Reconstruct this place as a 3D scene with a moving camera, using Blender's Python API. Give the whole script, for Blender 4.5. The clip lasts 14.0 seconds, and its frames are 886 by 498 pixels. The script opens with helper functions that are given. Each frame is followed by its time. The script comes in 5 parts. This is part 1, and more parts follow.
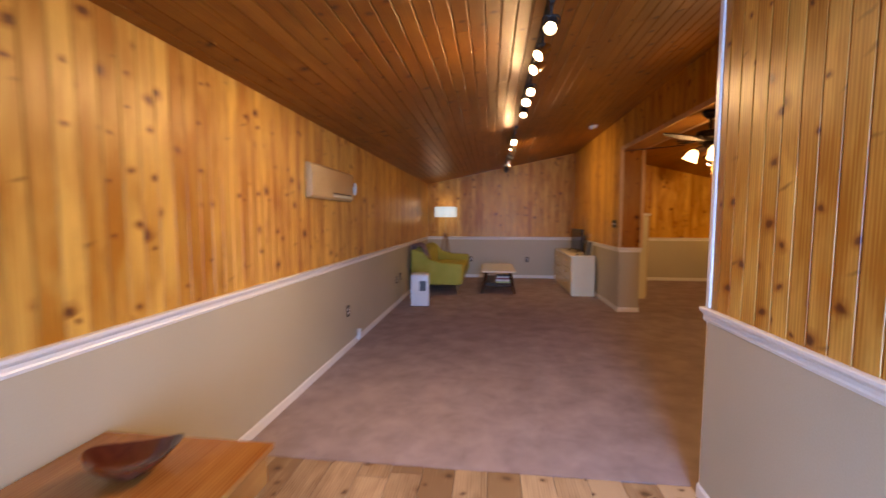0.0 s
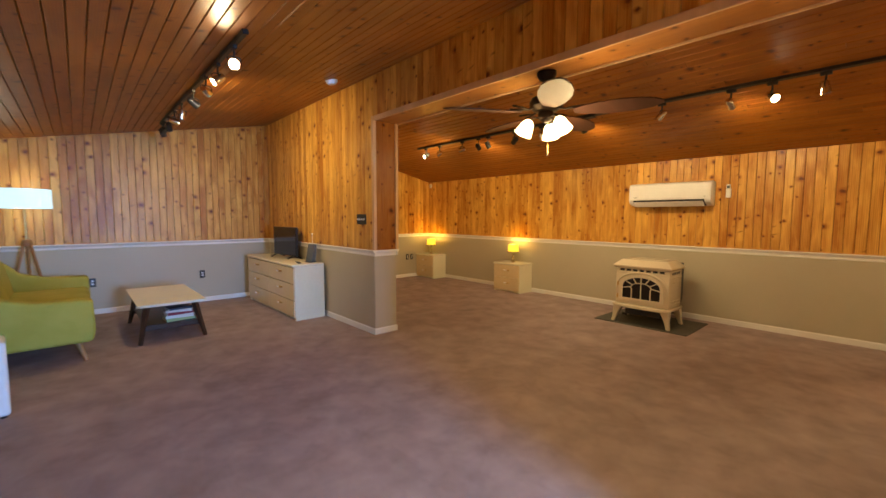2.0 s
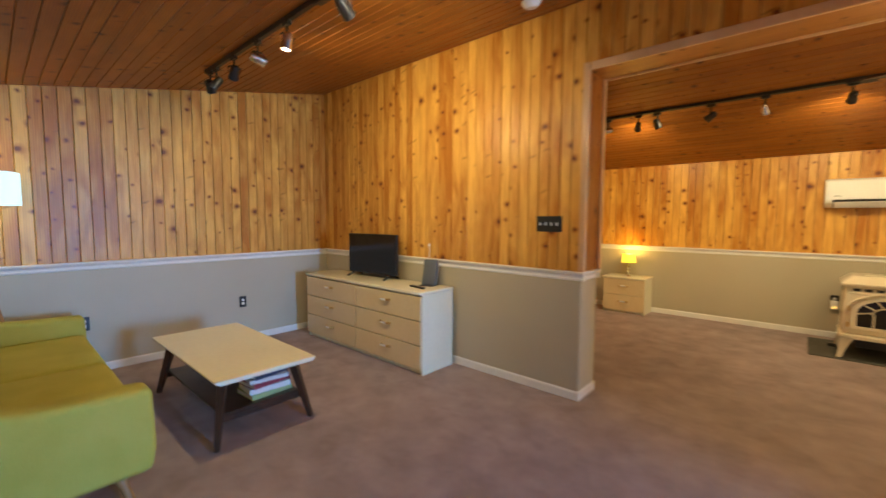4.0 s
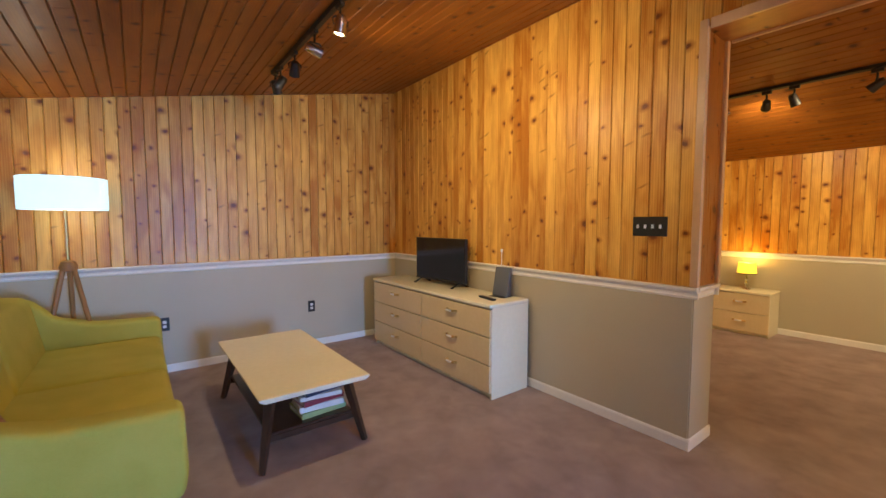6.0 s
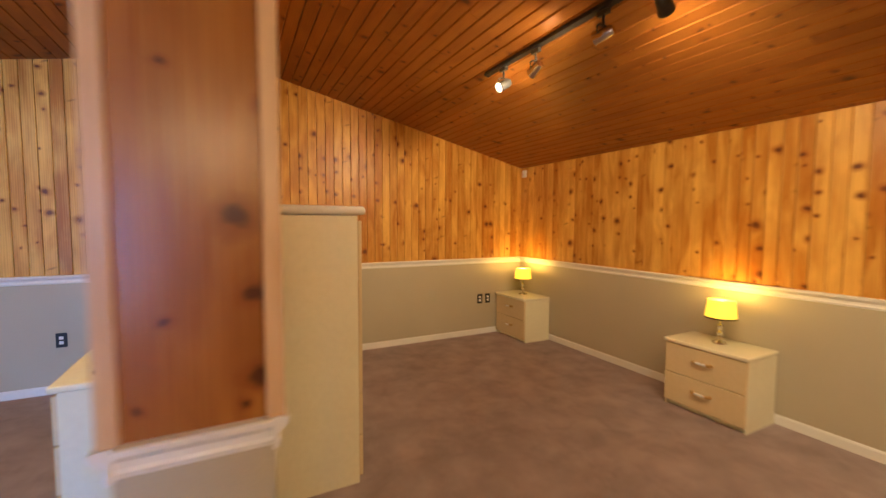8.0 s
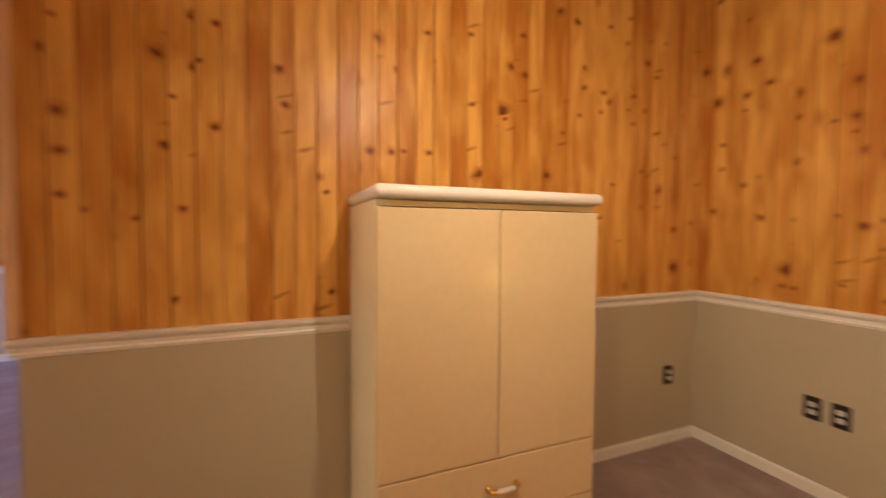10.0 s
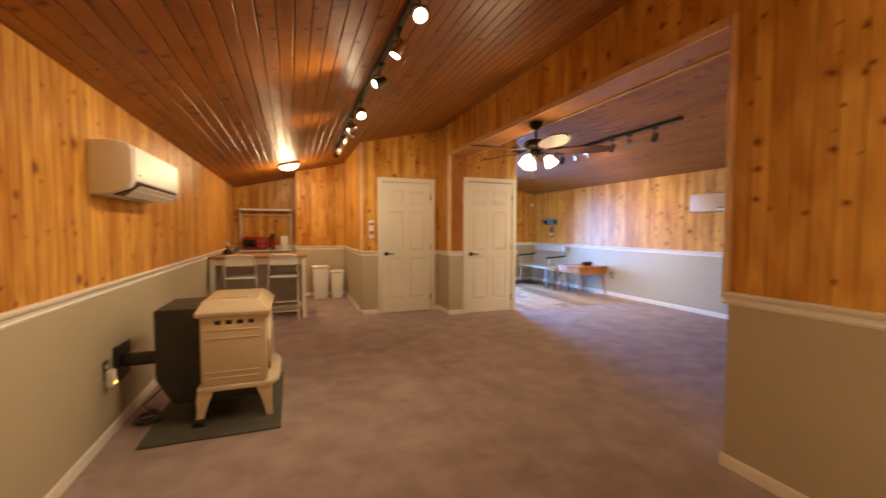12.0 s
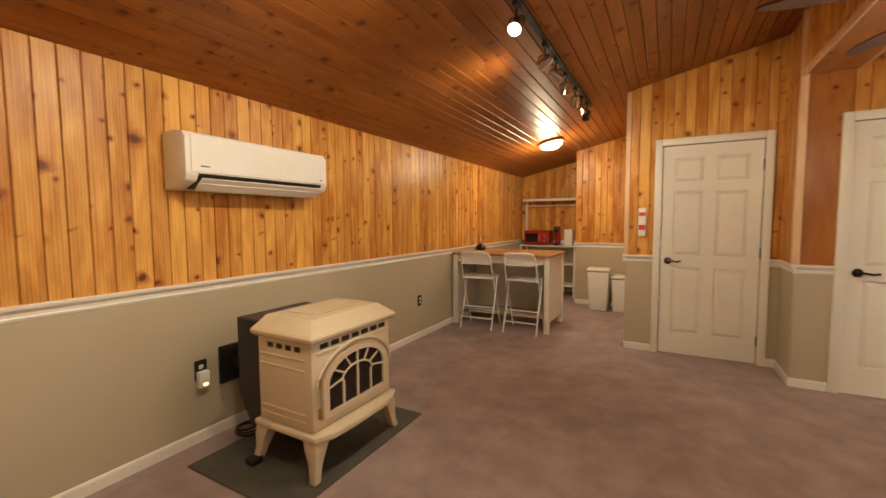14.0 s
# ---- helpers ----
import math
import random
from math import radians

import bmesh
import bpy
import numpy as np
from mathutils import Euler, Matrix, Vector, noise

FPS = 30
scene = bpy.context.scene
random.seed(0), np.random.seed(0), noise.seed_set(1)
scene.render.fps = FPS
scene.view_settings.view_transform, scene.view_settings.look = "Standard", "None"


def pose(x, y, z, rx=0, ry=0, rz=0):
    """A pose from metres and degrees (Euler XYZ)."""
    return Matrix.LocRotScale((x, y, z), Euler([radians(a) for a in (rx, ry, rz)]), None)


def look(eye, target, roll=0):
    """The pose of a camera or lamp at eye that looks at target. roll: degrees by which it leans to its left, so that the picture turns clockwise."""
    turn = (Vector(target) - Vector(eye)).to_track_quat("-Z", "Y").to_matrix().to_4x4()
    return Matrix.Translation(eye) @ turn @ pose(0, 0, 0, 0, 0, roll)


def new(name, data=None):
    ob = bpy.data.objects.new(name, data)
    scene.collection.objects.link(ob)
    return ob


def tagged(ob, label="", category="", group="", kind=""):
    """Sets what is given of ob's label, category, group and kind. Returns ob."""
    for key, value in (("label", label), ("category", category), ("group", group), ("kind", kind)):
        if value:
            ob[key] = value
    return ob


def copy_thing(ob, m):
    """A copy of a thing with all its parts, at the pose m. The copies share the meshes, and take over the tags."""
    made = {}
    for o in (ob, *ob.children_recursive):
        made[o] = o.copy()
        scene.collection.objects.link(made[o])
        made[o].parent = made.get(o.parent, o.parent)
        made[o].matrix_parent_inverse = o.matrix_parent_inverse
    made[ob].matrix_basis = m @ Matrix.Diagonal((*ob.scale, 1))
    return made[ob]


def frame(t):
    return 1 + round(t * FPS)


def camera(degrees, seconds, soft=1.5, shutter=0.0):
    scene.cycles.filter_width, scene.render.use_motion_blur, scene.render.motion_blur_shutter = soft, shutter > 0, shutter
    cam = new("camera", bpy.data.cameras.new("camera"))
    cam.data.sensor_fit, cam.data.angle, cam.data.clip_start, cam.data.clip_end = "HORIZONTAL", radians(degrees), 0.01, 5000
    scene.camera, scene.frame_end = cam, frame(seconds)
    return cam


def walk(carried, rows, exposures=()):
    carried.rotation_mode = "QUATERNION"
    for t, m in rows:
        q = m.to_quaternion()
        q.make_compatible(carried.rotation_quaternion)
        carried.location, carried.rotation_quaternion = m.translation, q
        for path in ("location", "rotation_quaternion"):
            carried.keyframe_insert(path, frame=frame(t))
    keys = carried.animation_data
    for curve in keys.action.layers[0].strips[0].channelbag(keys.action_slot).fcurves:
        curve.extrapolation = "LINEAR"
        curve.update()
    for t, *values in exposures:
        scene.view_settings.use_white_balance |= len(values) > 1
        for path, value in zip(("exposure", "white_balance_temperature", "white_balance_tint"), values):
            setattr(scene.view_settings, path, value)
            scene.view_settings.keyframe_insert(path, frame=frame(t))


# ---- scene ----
cam = camera(95.1, 14.0, shutter=0.4)
PATH = [
    (0, (0.064, 0.18, 1.409), (-0.169, 2.16, 1.258), 0.05),
    (0.5, (-0.206, 0.732, 1.433), (0.136, 2.697, 1.293), 0.0),
    (1, (-0.37, 1.363, 1.373), (0.447, 3.184, 1.244), 0.35),
    (1.5, (-0.407, 1.98, 1.348), (0.722, 3.625, 1.208), 0.2),
    (2, (-0.506, 2.572, 1.359), (0.827, 4.054, 1.2), 0.2),
    (2.5, (-0.625, 3.132, 1.366), (0.806, 4.519, 1.207), 0.3),
    (3, (-0.748, 3.797, 1.346), (0.727, 5.14, 1.197), 0.35),
    (3.5, (-0.818, 4.554, 1.341), (0.677, 5.875, 1.193), 0.35),
    (4, (-0.899, 5.283, 1.359), (0.588, 6.612, 1.211), 0.3),
    (4.2, (-0.938, 5.538, 1.363), (0.535, 6.883, 1.216), 0.3),
    (6.3, (-0.355, 5.512, 1.343), (0.837, 7.113, 1.212), 0.0),
    (6.5, (-0.15, 5.423, 1.337), (1.058, 7.012, 1.207), 0.15),
    (7, (0.586, 5.184, 1.407), (1.794, 6.772, 1.274), 0.05),
    (7.2, (0.916, 5.179, 1.412), (2.115, 6.774, 1.281), 0.05),
    (9.3, (3.778, 6.795, 1.401), (2.991, 8.629, 1.267), 0.1),
    (9.5, (3.913, 6.983, 1.37), (2.759, 8.612, 1.254), 0.1),
    (10, (4.09, 7.31, 1.34), (2.244, 8.074, 1.262), 0.3),
    (10.5, (4.399, 7.541, 1.32), (2.418, 7.272, 1.288), 0.4),
    (11, (4.52, 7.83, 1.405), (2.827, 6.767, 1.343), 0.4),
    (11.5, (4.565, 8.068, 1.439), (3.344, 6.486, 1.358), 0.1),
    (12, (4.509, 8.018, 1.311), (3.813, 6.145, 1.214), 0.1),
    (12.5, (4.259, 7.751, 1.328), (4.059, 5.766, 1.186), -0.5),
    (13, (3.788, 7.361, 1.305), (4.067, 5.386, 1.156), -0.4),
    (13.5, (3.422, 6.906, 1.325), (4.097, 5.029, 1.177), -0.4),
    (14, (3.157, 6.373, 1.33), (4.123, 4.627, 1.192), -0.3),
]
EXPOSURES = [(0, -0.05, 10000, 22), (1.0, 0.25, 8400, 12), (2.0, 0.65, 7100, 0), (3.0, 0.9, 6700, -11), (4.2, 0.86, 6600, -7), (7.2, 0.8, 7000, 4), (9.5, 0.9, 5300, 10), (10.5, 0.9, 6500, 14), (12.0, 0.62, 6700, 8), (13.0, 0.62, 6400, 6), (14, 0.72, 5600, 4)]
walk(cam, [(t, look(eye, target, roll)) for t, eye, target, roll in PATH], EXPOSURES)

# ---- world and daylight ----
world = bpy.data.worlds.new("sky")
scene.world = world
world.use_nodes = True
sky = world.node_tree.nodes.new("ShaderNodeTexSky")
sky.sky_type = "NISHITA"
sky.sun_disc = False
sky.sun_elevation, sky.sun_rotation = radians(40), radians(200)
world.node_tree.links.new(sky.outputs[0], world.node_tree.nodes["Background"].inputs[0])
world.node_tree.nodes["Background"].inputs[1].default_value = 0.12


def lamp(kind, name, m, power, color, size=0.05, cone=None, blend=0.6, spread=180):
    data = bpy.data.lights.new(name, kind)
    data.energy, data.color = power, color
    if kind == "AREA":
        data.shape, data.size, data.size_y = "RECTANGLE", size[0], size[1]
        data.spread = radians(spread)
    else:
        data.shadow_soft_size = size
    if kind == "SPOT":
        data.spot_size, data.spot_blend = radians(cone), blend
    ob = new(name, data)
    ob.matrix_world = m
    return ob


WARM = (1.0, 0.74, 0.44)
SPOT_W, FAN_W, DOME_W, TABLE_W, FLOOR_W, DAY_W = 26.0, 8.5, 24.0, 3.6, 3.0, 150.0
# daylight through the glazed entrance door
lamp("AREA", "daylight", look((0.55, -1.17, 1.15), (0.6, 3.2, 0.0)), DAY_W, (0.16, 0.4, 1.0), (0.86, 1.7), spread=115)


# ---- materials ----
def material(name, base, rough=0.5, metal=0.0, emit=None, strength=0.0):
    m = bpy.data.materials.new(name)
    m.use_nodes = True
    b = m.node_tree.nodes["Principled BSDF"]
    b.inputs["Base Color"].default_value = (*base, 1)
    b.inputs["Roughness"].default_value, b.inputs["Metallic"].default_value = rough, metal
    if emit:
        b.inputs["Emission Color"].default_value = (*emit, 1)
        b.inputs["Emission Strength"].default_value = strength
    return m


class Nodes:
    def __init__(self, m):
        self.t = m.node_tree
        self.b = self.t.nodes["Principled BSDF"]

    def add(self, kind, **values):
        n = self.t.nodes.new(kind)
        for k, v in values.items():
            n.inputs[k.replace("_", " ")].default_value = v
        return n

    def link(self, a, b):
        self.t.links.new(a, b)

    def math(self, op, a, b=None):
        n = self.t.nodes.new("ShaderNodeMath")
        n.operation = op
        for i, v in enumerate((a, b)):
            if v is None:
                continue
            if isinstance(v, (int, float)):
                n.inputs[i].default_value = v
            else:
                self.link(v, n.inputs[i])
        return n.outputs[0]

    def ramp(self, value, stops):
        n = self.t.nodes.new("ShaderNodeValToRGB")
        while len(n.color_ramp.elements) < len(stops):
            n.color_ramp.elements.new(0.5)
        for e, (p, c) in zip(n.color_ramp.elements, stops):
            e.position, e.color = p, (*c, 1)
        self.link(value, n.inputs[0])
        return n.outputs[0]

    def mix(self, fac, a, b, blend="MIX"):
        n = self.t.nodes.new("ShaderNodeMix")
        n.data_type, n.blend_type = "RGBA", blend
        for v, k in ((fac, 0), (a, 6), (b, 7)):
            if isinstance(v, (int, float)):
                n.inputs[k].default_value = v
            elif isinstance(v, tuple):
                n.inputs[k].default_value = (*v, 1)
            else:
                self.link(v, n.inputs[k])
        return n.outputs[2]

    def bump(self, height, strength, distance):
        n = self.add("ShaderNodeBump", Strength=strength, Distance=distance)
        self.link(height, n.inputs["Height"])
        self.link(n.outputs[0], self.b.inputs["Normal"])


def wood(name, dark, light, knot, rough, along="z", island=False, knots=True, spread=0.2):
    """Varnished board: long grain, growth rings, round knots, one tone for each board."""
    m = material(name, light, rough)
    k = Nodes(m)
    k.b.inputs["Specular IOR Level"].default_value = 0.32
    co = k.add("ShaderNodeTexCoord").outputs["Object"]
    sep = k.t.nodes.new("ShaderNodeSeparateXYZ")
    k.link(co, sep.inputs[0])
    if island:
        rnd = k.t.nodes.new("ShaderNodeNewGeometry").outputs["Random Per Island"]
    else:
        rnd = k.t.nodes.new("ShaderNodeObjectInfo").outputs["Random"]
    axes = {"x": (1, 2, 0), "y": (0, 2, 1), "z": (0, 1, 2)}[along]
    across, depth, length = (sep.outputs[i] for i in axes)
    shift = k.math("MULTIPLY", rnd, 37.0)
    com = k.t.nodes.new("ShaderNodeCombineXYZ")
    k.link(k.math("ADD", across, shift), com.inputs[0])
    k.link(depth, com.inputs[1])
    k.link(k.math("ADD", length, k.math("MULTIPLY", rnd, 53.0)), com.inputs[2])
    place = com.outputs[0]

    def scaled(v):
        n = k.add("ShaderNodeMapping", Scale=v)
        k.link(place, n.inputs[0])
        return n.outputs[0]

    vor = k.add("ShaderNodeTexVoronoi", Scale=1.0, Randomness=1.0)
    warp = k.add("ShaderNodeTexNoise", Scale=15.0, Detail=3.0)
    k.link(place, warp.inputs["Vector"])
    add = k.t.nodes.new("ShaderNodeMixRGB")
    add.blend_type, add.inputs[0].default_value = "ADD", 0.22
    flat = k.t.nodes.new("ShaderNodeCombineXYZ")
    k.link(k.math("MULTIPLY", k.math("ADD", across, shift), 4.8), flat.inputs[0])
    k.link(k.math("MULTIPLY", k.math("ADD", length, k.math("MULTIPLY", rnd, 53.0)), 5.4), flat.inputs[1])
    vor.voronoi_dimensions = "2D"
    k.link(flat.outputs[0], add.inputs[1])
    k.link(warp.outputs["Color"], add.inputs[2])
    k.link(add.outputs[0], vor.inputs["Vector"])
    pick = k.t.nodes.new("ShaderNodeSeparateColor")
    k.link(vor.outputs["Color"], pick.inputs[0])
    skip = k.math("MULTIPLY", k.math("GREATER_THAN", pick.outputs[0], 0.7), 1.0)
    near = k.math("ADD", k.math("MULTIPLY", vor.outputs["Distance"], k.math("ADD", k.math("MULTIPLY", pick.outputs[1], 2.0), 0.7)), skip)
    grain = k.add("ShaderNodeTexNoise", Scale=1.0, Detail=5.0, Roughness=0.6)
    k.link(scaled((90.0, 20.0, 2.2)), grain.inputs["Vector"])
    broad = k.add("ShaderNodeTexNoise", Scale=1.0, Detail=3.0, Distortion=0.6)
    k.link(scaled((10.0, 4.0, 2.4)), broad.inputs["Vector"])
    ring = k.add("ShaderNodeTexWave", Scale=1.0, Distortion=5.0, Detail=2.0)
    k.link(scaled((22.0, 3.0, 0.8)), ring.inputs["Vector"])
    tone = k.math("ADD", k.math("MULTIPLY", grain.outputs[0], 0.3), k.math("MULTIPLY", broad.outputs[0], 0.6))
    tone = k.math("ADD", tone, k.math("MULTIPLY", ring.outputs["Fac"], 0.08))
    tone = k.math("ADD", tone, k.math("MULTIPLY", k.math("SUBTRACT", rnd, 0.5), spread))
    color = k.ramp(tone, [(0.33, dark), (0.68, light)])
    if knots:
        halo = k.ramp(near, [(0.07, (0.85,) * 3), (0.24, (0, 0, 0))])
        color = k.mix(halo, color, (dark[0] * 0.75, dark[1] * 0.58, dark[2] * 0.5))
        core = k.ramp(near, [(0.05, (0.95, 0.95, 0.95)), (0.115, (0, 0, 0))])
        color = k.mix(core, color, knot)
        # slanting spike knots, cut along the branch
        slant = k.math("ADD", length, k.math("MULTIPLY", across, 0.35))
        far = k.t.nodes.new("ShaderNodeCombineXYZ")
        k.link(k.math("MULTIPLY", k.math("ADD", across, shift), 5.0), far.inputs[0])
        k.link(k.math("MULTIPLY", k.math("ADD", slant, k.math("MULTIPLY", rnd, 71.0)), 3.6), far.inputs[1])
        bend = k.t.nodes.new("ShaderNodeMixRGB")
        bend.blend_type, bend.inputs[0].default_value = "ADD", 0.12
        k.link(far.outputs[0], bend.inputs[1])
        k.link(warp.outputs["Color"], bend.inputs[2])
        cells = k.add("ShaderNodeTexVoronoi", Scale=1.0, Randomness=1.0)
        cells.voronoi_dimensions = "2D"
        stretch = k.add("ShaderNodeMapping", Scale=(0.45, 2.6, 1.0))
        k.link(bend.outputs[0], stretch.inputs[0])
        k.link(stretch.outputs[0], cells.inputs["Vector"])
        which = k.t.nodes.new("ShaderNodeSeparateColor")
        k.link(cells.outputs["Color"], which.inputs[0])
        spike = k.math("ADD", cells.outputs["Distance"], k.math("GREATER_THAN", which.outputs[0], 0.22))
        color = k.mix(k.ramp(spike, [(0.02, (0.7,) * 3), (0.11, (0, 0, 0))]), color, tuple(c * 0.5 for c in dark))
    k.link(color, k.b.inputs["Base Color"])
    k.link(k.math("ADD", k.math("MULTIPLY", grain.outputs[0], 0.2), rough - 0.1), k.b.inputs["Roughness"])
    k.bump(grain.outputs[0], 0.12, 0.002)
    return m


def mottled(name, dark, light, rough, scales=(3.0, 60.0), strength=0.1, distance=0.002, metal=0.0, low=0.3, high=0.7):
    """A plain surface with broad patches and a fine grain."""
    m = material(name, light, rough, metal)
    k = Nodes(m)
    co = k.add("ShaderNodeTexCoord").outputs["Object"]
    a = k.add("ShaderNodeTexNoise", Scale=scales[0], Detail=3.0)
    b = k.add("ShaderNodeTexNoise", Scale=scales[1], Detail=3.0)
    k.link(co, a.inputs["Vector"])
    k.link(co, b.inputs["Vector"])
    mixed = k.math("ADD", k.math("MULTIPLY", a.outputs[0], 0.6), k.math("MULTIPLY", b.outputs[0], 0.4))
    k.link(k.ramp(mixed, [(low, dark), (high, light)]), k.b.inputs["Base Color"])
    k.bump(b.outputs[0], strength, distance)
    return m


PINE = wood("varnished_pine", (0.42, 0.15, 0.018), (0.82, 0.47, 0.11), (0.13, 0.035, 0.01), 0.36)
# ceiling tone set below the wall pine to cut bounced fill light
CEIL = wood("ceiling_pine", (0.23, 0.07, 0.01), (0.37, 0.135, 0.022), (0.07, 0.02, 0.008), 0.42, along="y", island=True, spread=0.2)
BEAMWOOD = wood("beam_pine", (0.36, 0.13, 0.03), (0.55, 0.25, 0.07), (0.08, 0.025, 0.008), 0.32, along="y")
BACKING = wood("board_backing", (0.1, 0.03, 0.008), (0.16, 0.055, 0.012), (0.05, 0.02, 0.008), 0.7, knots=False)
STRIP = wood("pine_trim", (0.62, 0.38, 0.2), (0.8, 0.55, 0.33), (0.2, 0.08, 0.02), 0.35, knots=False)
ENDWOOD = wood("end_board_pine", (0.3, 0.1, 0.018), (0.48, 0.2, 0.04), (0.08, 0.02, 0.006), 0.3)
PLANK = wood("plank_floor", (0.26, 0.15, 0.08), (0.55, 0.38, 0.23), (0.1, 0.05, 0.025), 0.4, along="y", spread=0.5)
TOPWOOD = wood("oak_top", (0.3, 0.15, 0.06), (0.48, 0.28, 0.12), (0.2, 0.1, 0.04), 0.35, along="x", knots=False)
TABLEWOOD = wood("honey_wood", (0.3, 0.1, 0.025), (0.45, 0.19, 0.05), (0.2, 0.1, 0.04), 0.22, along="y", knots=False)
WALNUT = wood("walnut", (0.035, 0.016, 0.009), (0.085, 0.04, 0.022), (0.02, 0.01, 0.01), 0.35, knots=False)
LEGWOOD = wood("tan_wood", (0.3, 0.14, 0.05), (0.45, 0.24, 0.09), (0.2, 0.1, 0.04), 0.4, knots=False)
BLADE = wood("fan_blade_wood", (0.04, 0.014, 0.008), (0.07, 0.026, 0.014), (0.02, 0.01, 0.01), 0.55, along="x", knots=False)
BEIGE = mottled("beige_paint", (0.45, 0.395, 0.285), (0.52, 0.46, 0.34), 0.5, (1.2, 140.0), 0.05, 0.001)
WHITE = mottled("white_paint", (0.78, 0.76, 0.71), (0.86, 0.84, 0.8), 0.35, (3.0, 80.0), 0.04, 0.001)
DOORWHITE = mottled("door_paint", (0.75, 0.72, 0.65), (0.84, 0.81, 0.74), 0.4, (2.0, 120.0), 0.05, 0.001)
CARPET = mottled("carpet", (0.32, 0.245, 0.24), (0.45, 0.352, 0.35), 0.95, (4.0, 260.0), 0.5, 0.006, low=0.36, high=0.64)


def brushed(m):
    """Broad strokes and treads that lay the pile over in a lighter or darker shade."""
    k = Nodes(m)
    co = k.add("ShaderNodeTexCoord").outputs["Object"]
    turn = k.add("ShaderNodeMapping", Rotation=(0, 0, 0.5), Scale=(2.4, 1.6, 1.0))
    k.link(co, turn.inputs[0])
    strokes = k.add("ShaderNodeTexNoise", Scale=1.0, Detail=4.0, Roughness=0.62, Distortion=1.2)
    k.link(turn.outputs[0], strokes.inputs["Vector"])
    treads = k.add("ShaderNodeTexNoise", Scale=7.0, Detail=2.0, Distortion=0.8)
    k.link(co, treads.inputs["Vector"])
    both = k.math("ADD", k.math("MULTIPLY", strokes.outputs[0], 0.58), k.math("MULTIPLY", treads.outputs[0], 0.42))
    shade = k.ramp(both, [(0.36, (0.8, 0.79, 0.79)), (0.5, (0.92, 0.92, 0.92)), (0.64, (1.0, 1.0, 1.0))])
    base = k.b.inputs["Base Color"].links[0].from_socket
    k.link(k.mix(1.0, base, shade, "MULTIPLY"), k.b.inputs["Base Color"])


brushed(CARPET)
CREAM = mottled("cream_laminate", (0.68, 0.545, 0.32), (0.75, 0.61, 0.38), 0.18, (2.0, 30.0), 0.02, 0.001)
CREAMTOP = mottled("cream_top", (0.78, 0.73, 0.53), (0.87, 0.82, 0.62), 0.25, (2.0, 30.0), 0.02, 0.001)
OLIVE = mottled("olive_fabric", (0.38, 0.35, 0.05), (0.52, 0.47, 0.1), 0.9, (4.0, 500.0), 0.4, 0.003)
THROW = mottled("throw_fabric", (0.1, 0.04, 0.04), (0.4, 0.3, 0.27), 0.95, (22.0, 120.0), 0.8, 0.01)
ENAMEL = mottled("cream_enamel", (0.66, 0.57, 0.42), (0.71, 0.62, 0.46), 0.18, (5.0, 60.0), 0.03, 0.001)
BLACK = material("black_plastic", (0.012, 0.012, 0.013), 0.4)
BLACKMETAL = mottled("black_metal", (0.01, 0.009, 0.009), (0.03, 0.028, 0.027), 0.45, (6.0, 90.0), 0.1, 0.001)
BRONZE = mottled("dark_bronze", (0.02, 0.012, 0.008), (0.05, 0.03, 0.02), 0.35, (9.0, 90.0), 0.05, 0.001, 0.8)
CHROME = material("chrome", (0.75, 0.72, 0.68), 0.15, 1.0)
BRASS = material("brass", (0.62, 0.42, 0.16), 0.28, 1.0)
PLASTIC = mottled("white_plastic", (0.78, 0.77, 0.75), (0.86, 0.85, 0.83), 0.35, (3.0, 60.0), 0.03, 0.001)
GREYPLASTIC = material("grey_plastic", (0.1, 0.11, 0.12), 0.5)
SLATE = mottled("slate_mat", (0.05, 0.05, 0.043), (0.1, 0.097, 0.083), 0.7, (6.0, 150.0), 0.3, 0.003)
SCREEN = material("dark_screen", (0.006, 0.006, 0.008), 0.1)
FIREGLASS = material("stove_glass", (0.015, 0.012, 0.01), 0.08)
RED = material("red_enamel", (0.3, 0.012, 0.015), 0.25)
REDLABEL = material("red_label", (0.6, 0.04, 0.05), 0.4)
PAPER = mottled("paper", (0.62, 0.6, 0.56), (0.8, 0.78, 0.74), 0.8, (5.0, 200.0), 0.1, 0.001)
BOOKRED = material("book_red", (0.25, 0.03, 0.05), 0.5)
BOOKGREEN = material("book_green", (0.35, 0.42, 0.18), 0.5)
BOOKBLUE = material("book_dark", (0.03, 0.04, 0.08), 0.5)
BOWLGLASS = mottled("amber_glass", (0.06, 0.012, 0.008), (0.16, 0.04, 0.02), 0.06, (6.0, 30.0), 0.05, 0.002)
BLUERUG = mottled("blue_rug", (0.02, 0.03, 0.06), (0.06, 0.09, 0.16), 0.95, (5.0, 200.0), 0.7, 0.006)
DARKRUG = mottled("dark_rug", (0.012, 0.012, 0.014), (0.05, 0.05, 0.055), 0.95, (9.0, 200.0), 0.7, 0.006)
# the bench's colour holds the pale blue daylight glare lying on it
BENCHGLARE = mottled("bench_daylight_glare", (0.5, 0.54, 0.6), (0.66, 0.7, 0.76), 0.35, (4.0, 60.0), 0.05, 0.001)
SHELFBLUE = mottled("blue_shelf_paint", (0.1, 0.28, 0.4), (0.16, 0.4, 0.55), 0.5, (4.0, 60.0), 0.05, 0.001)
PALEPATCH = mottled("glare_patch_pine", (0.5, 0.3, 0.12), (0.62, 0.42, 0.2), 0.4, (3.0, 40.0), 0.1, 0.001)
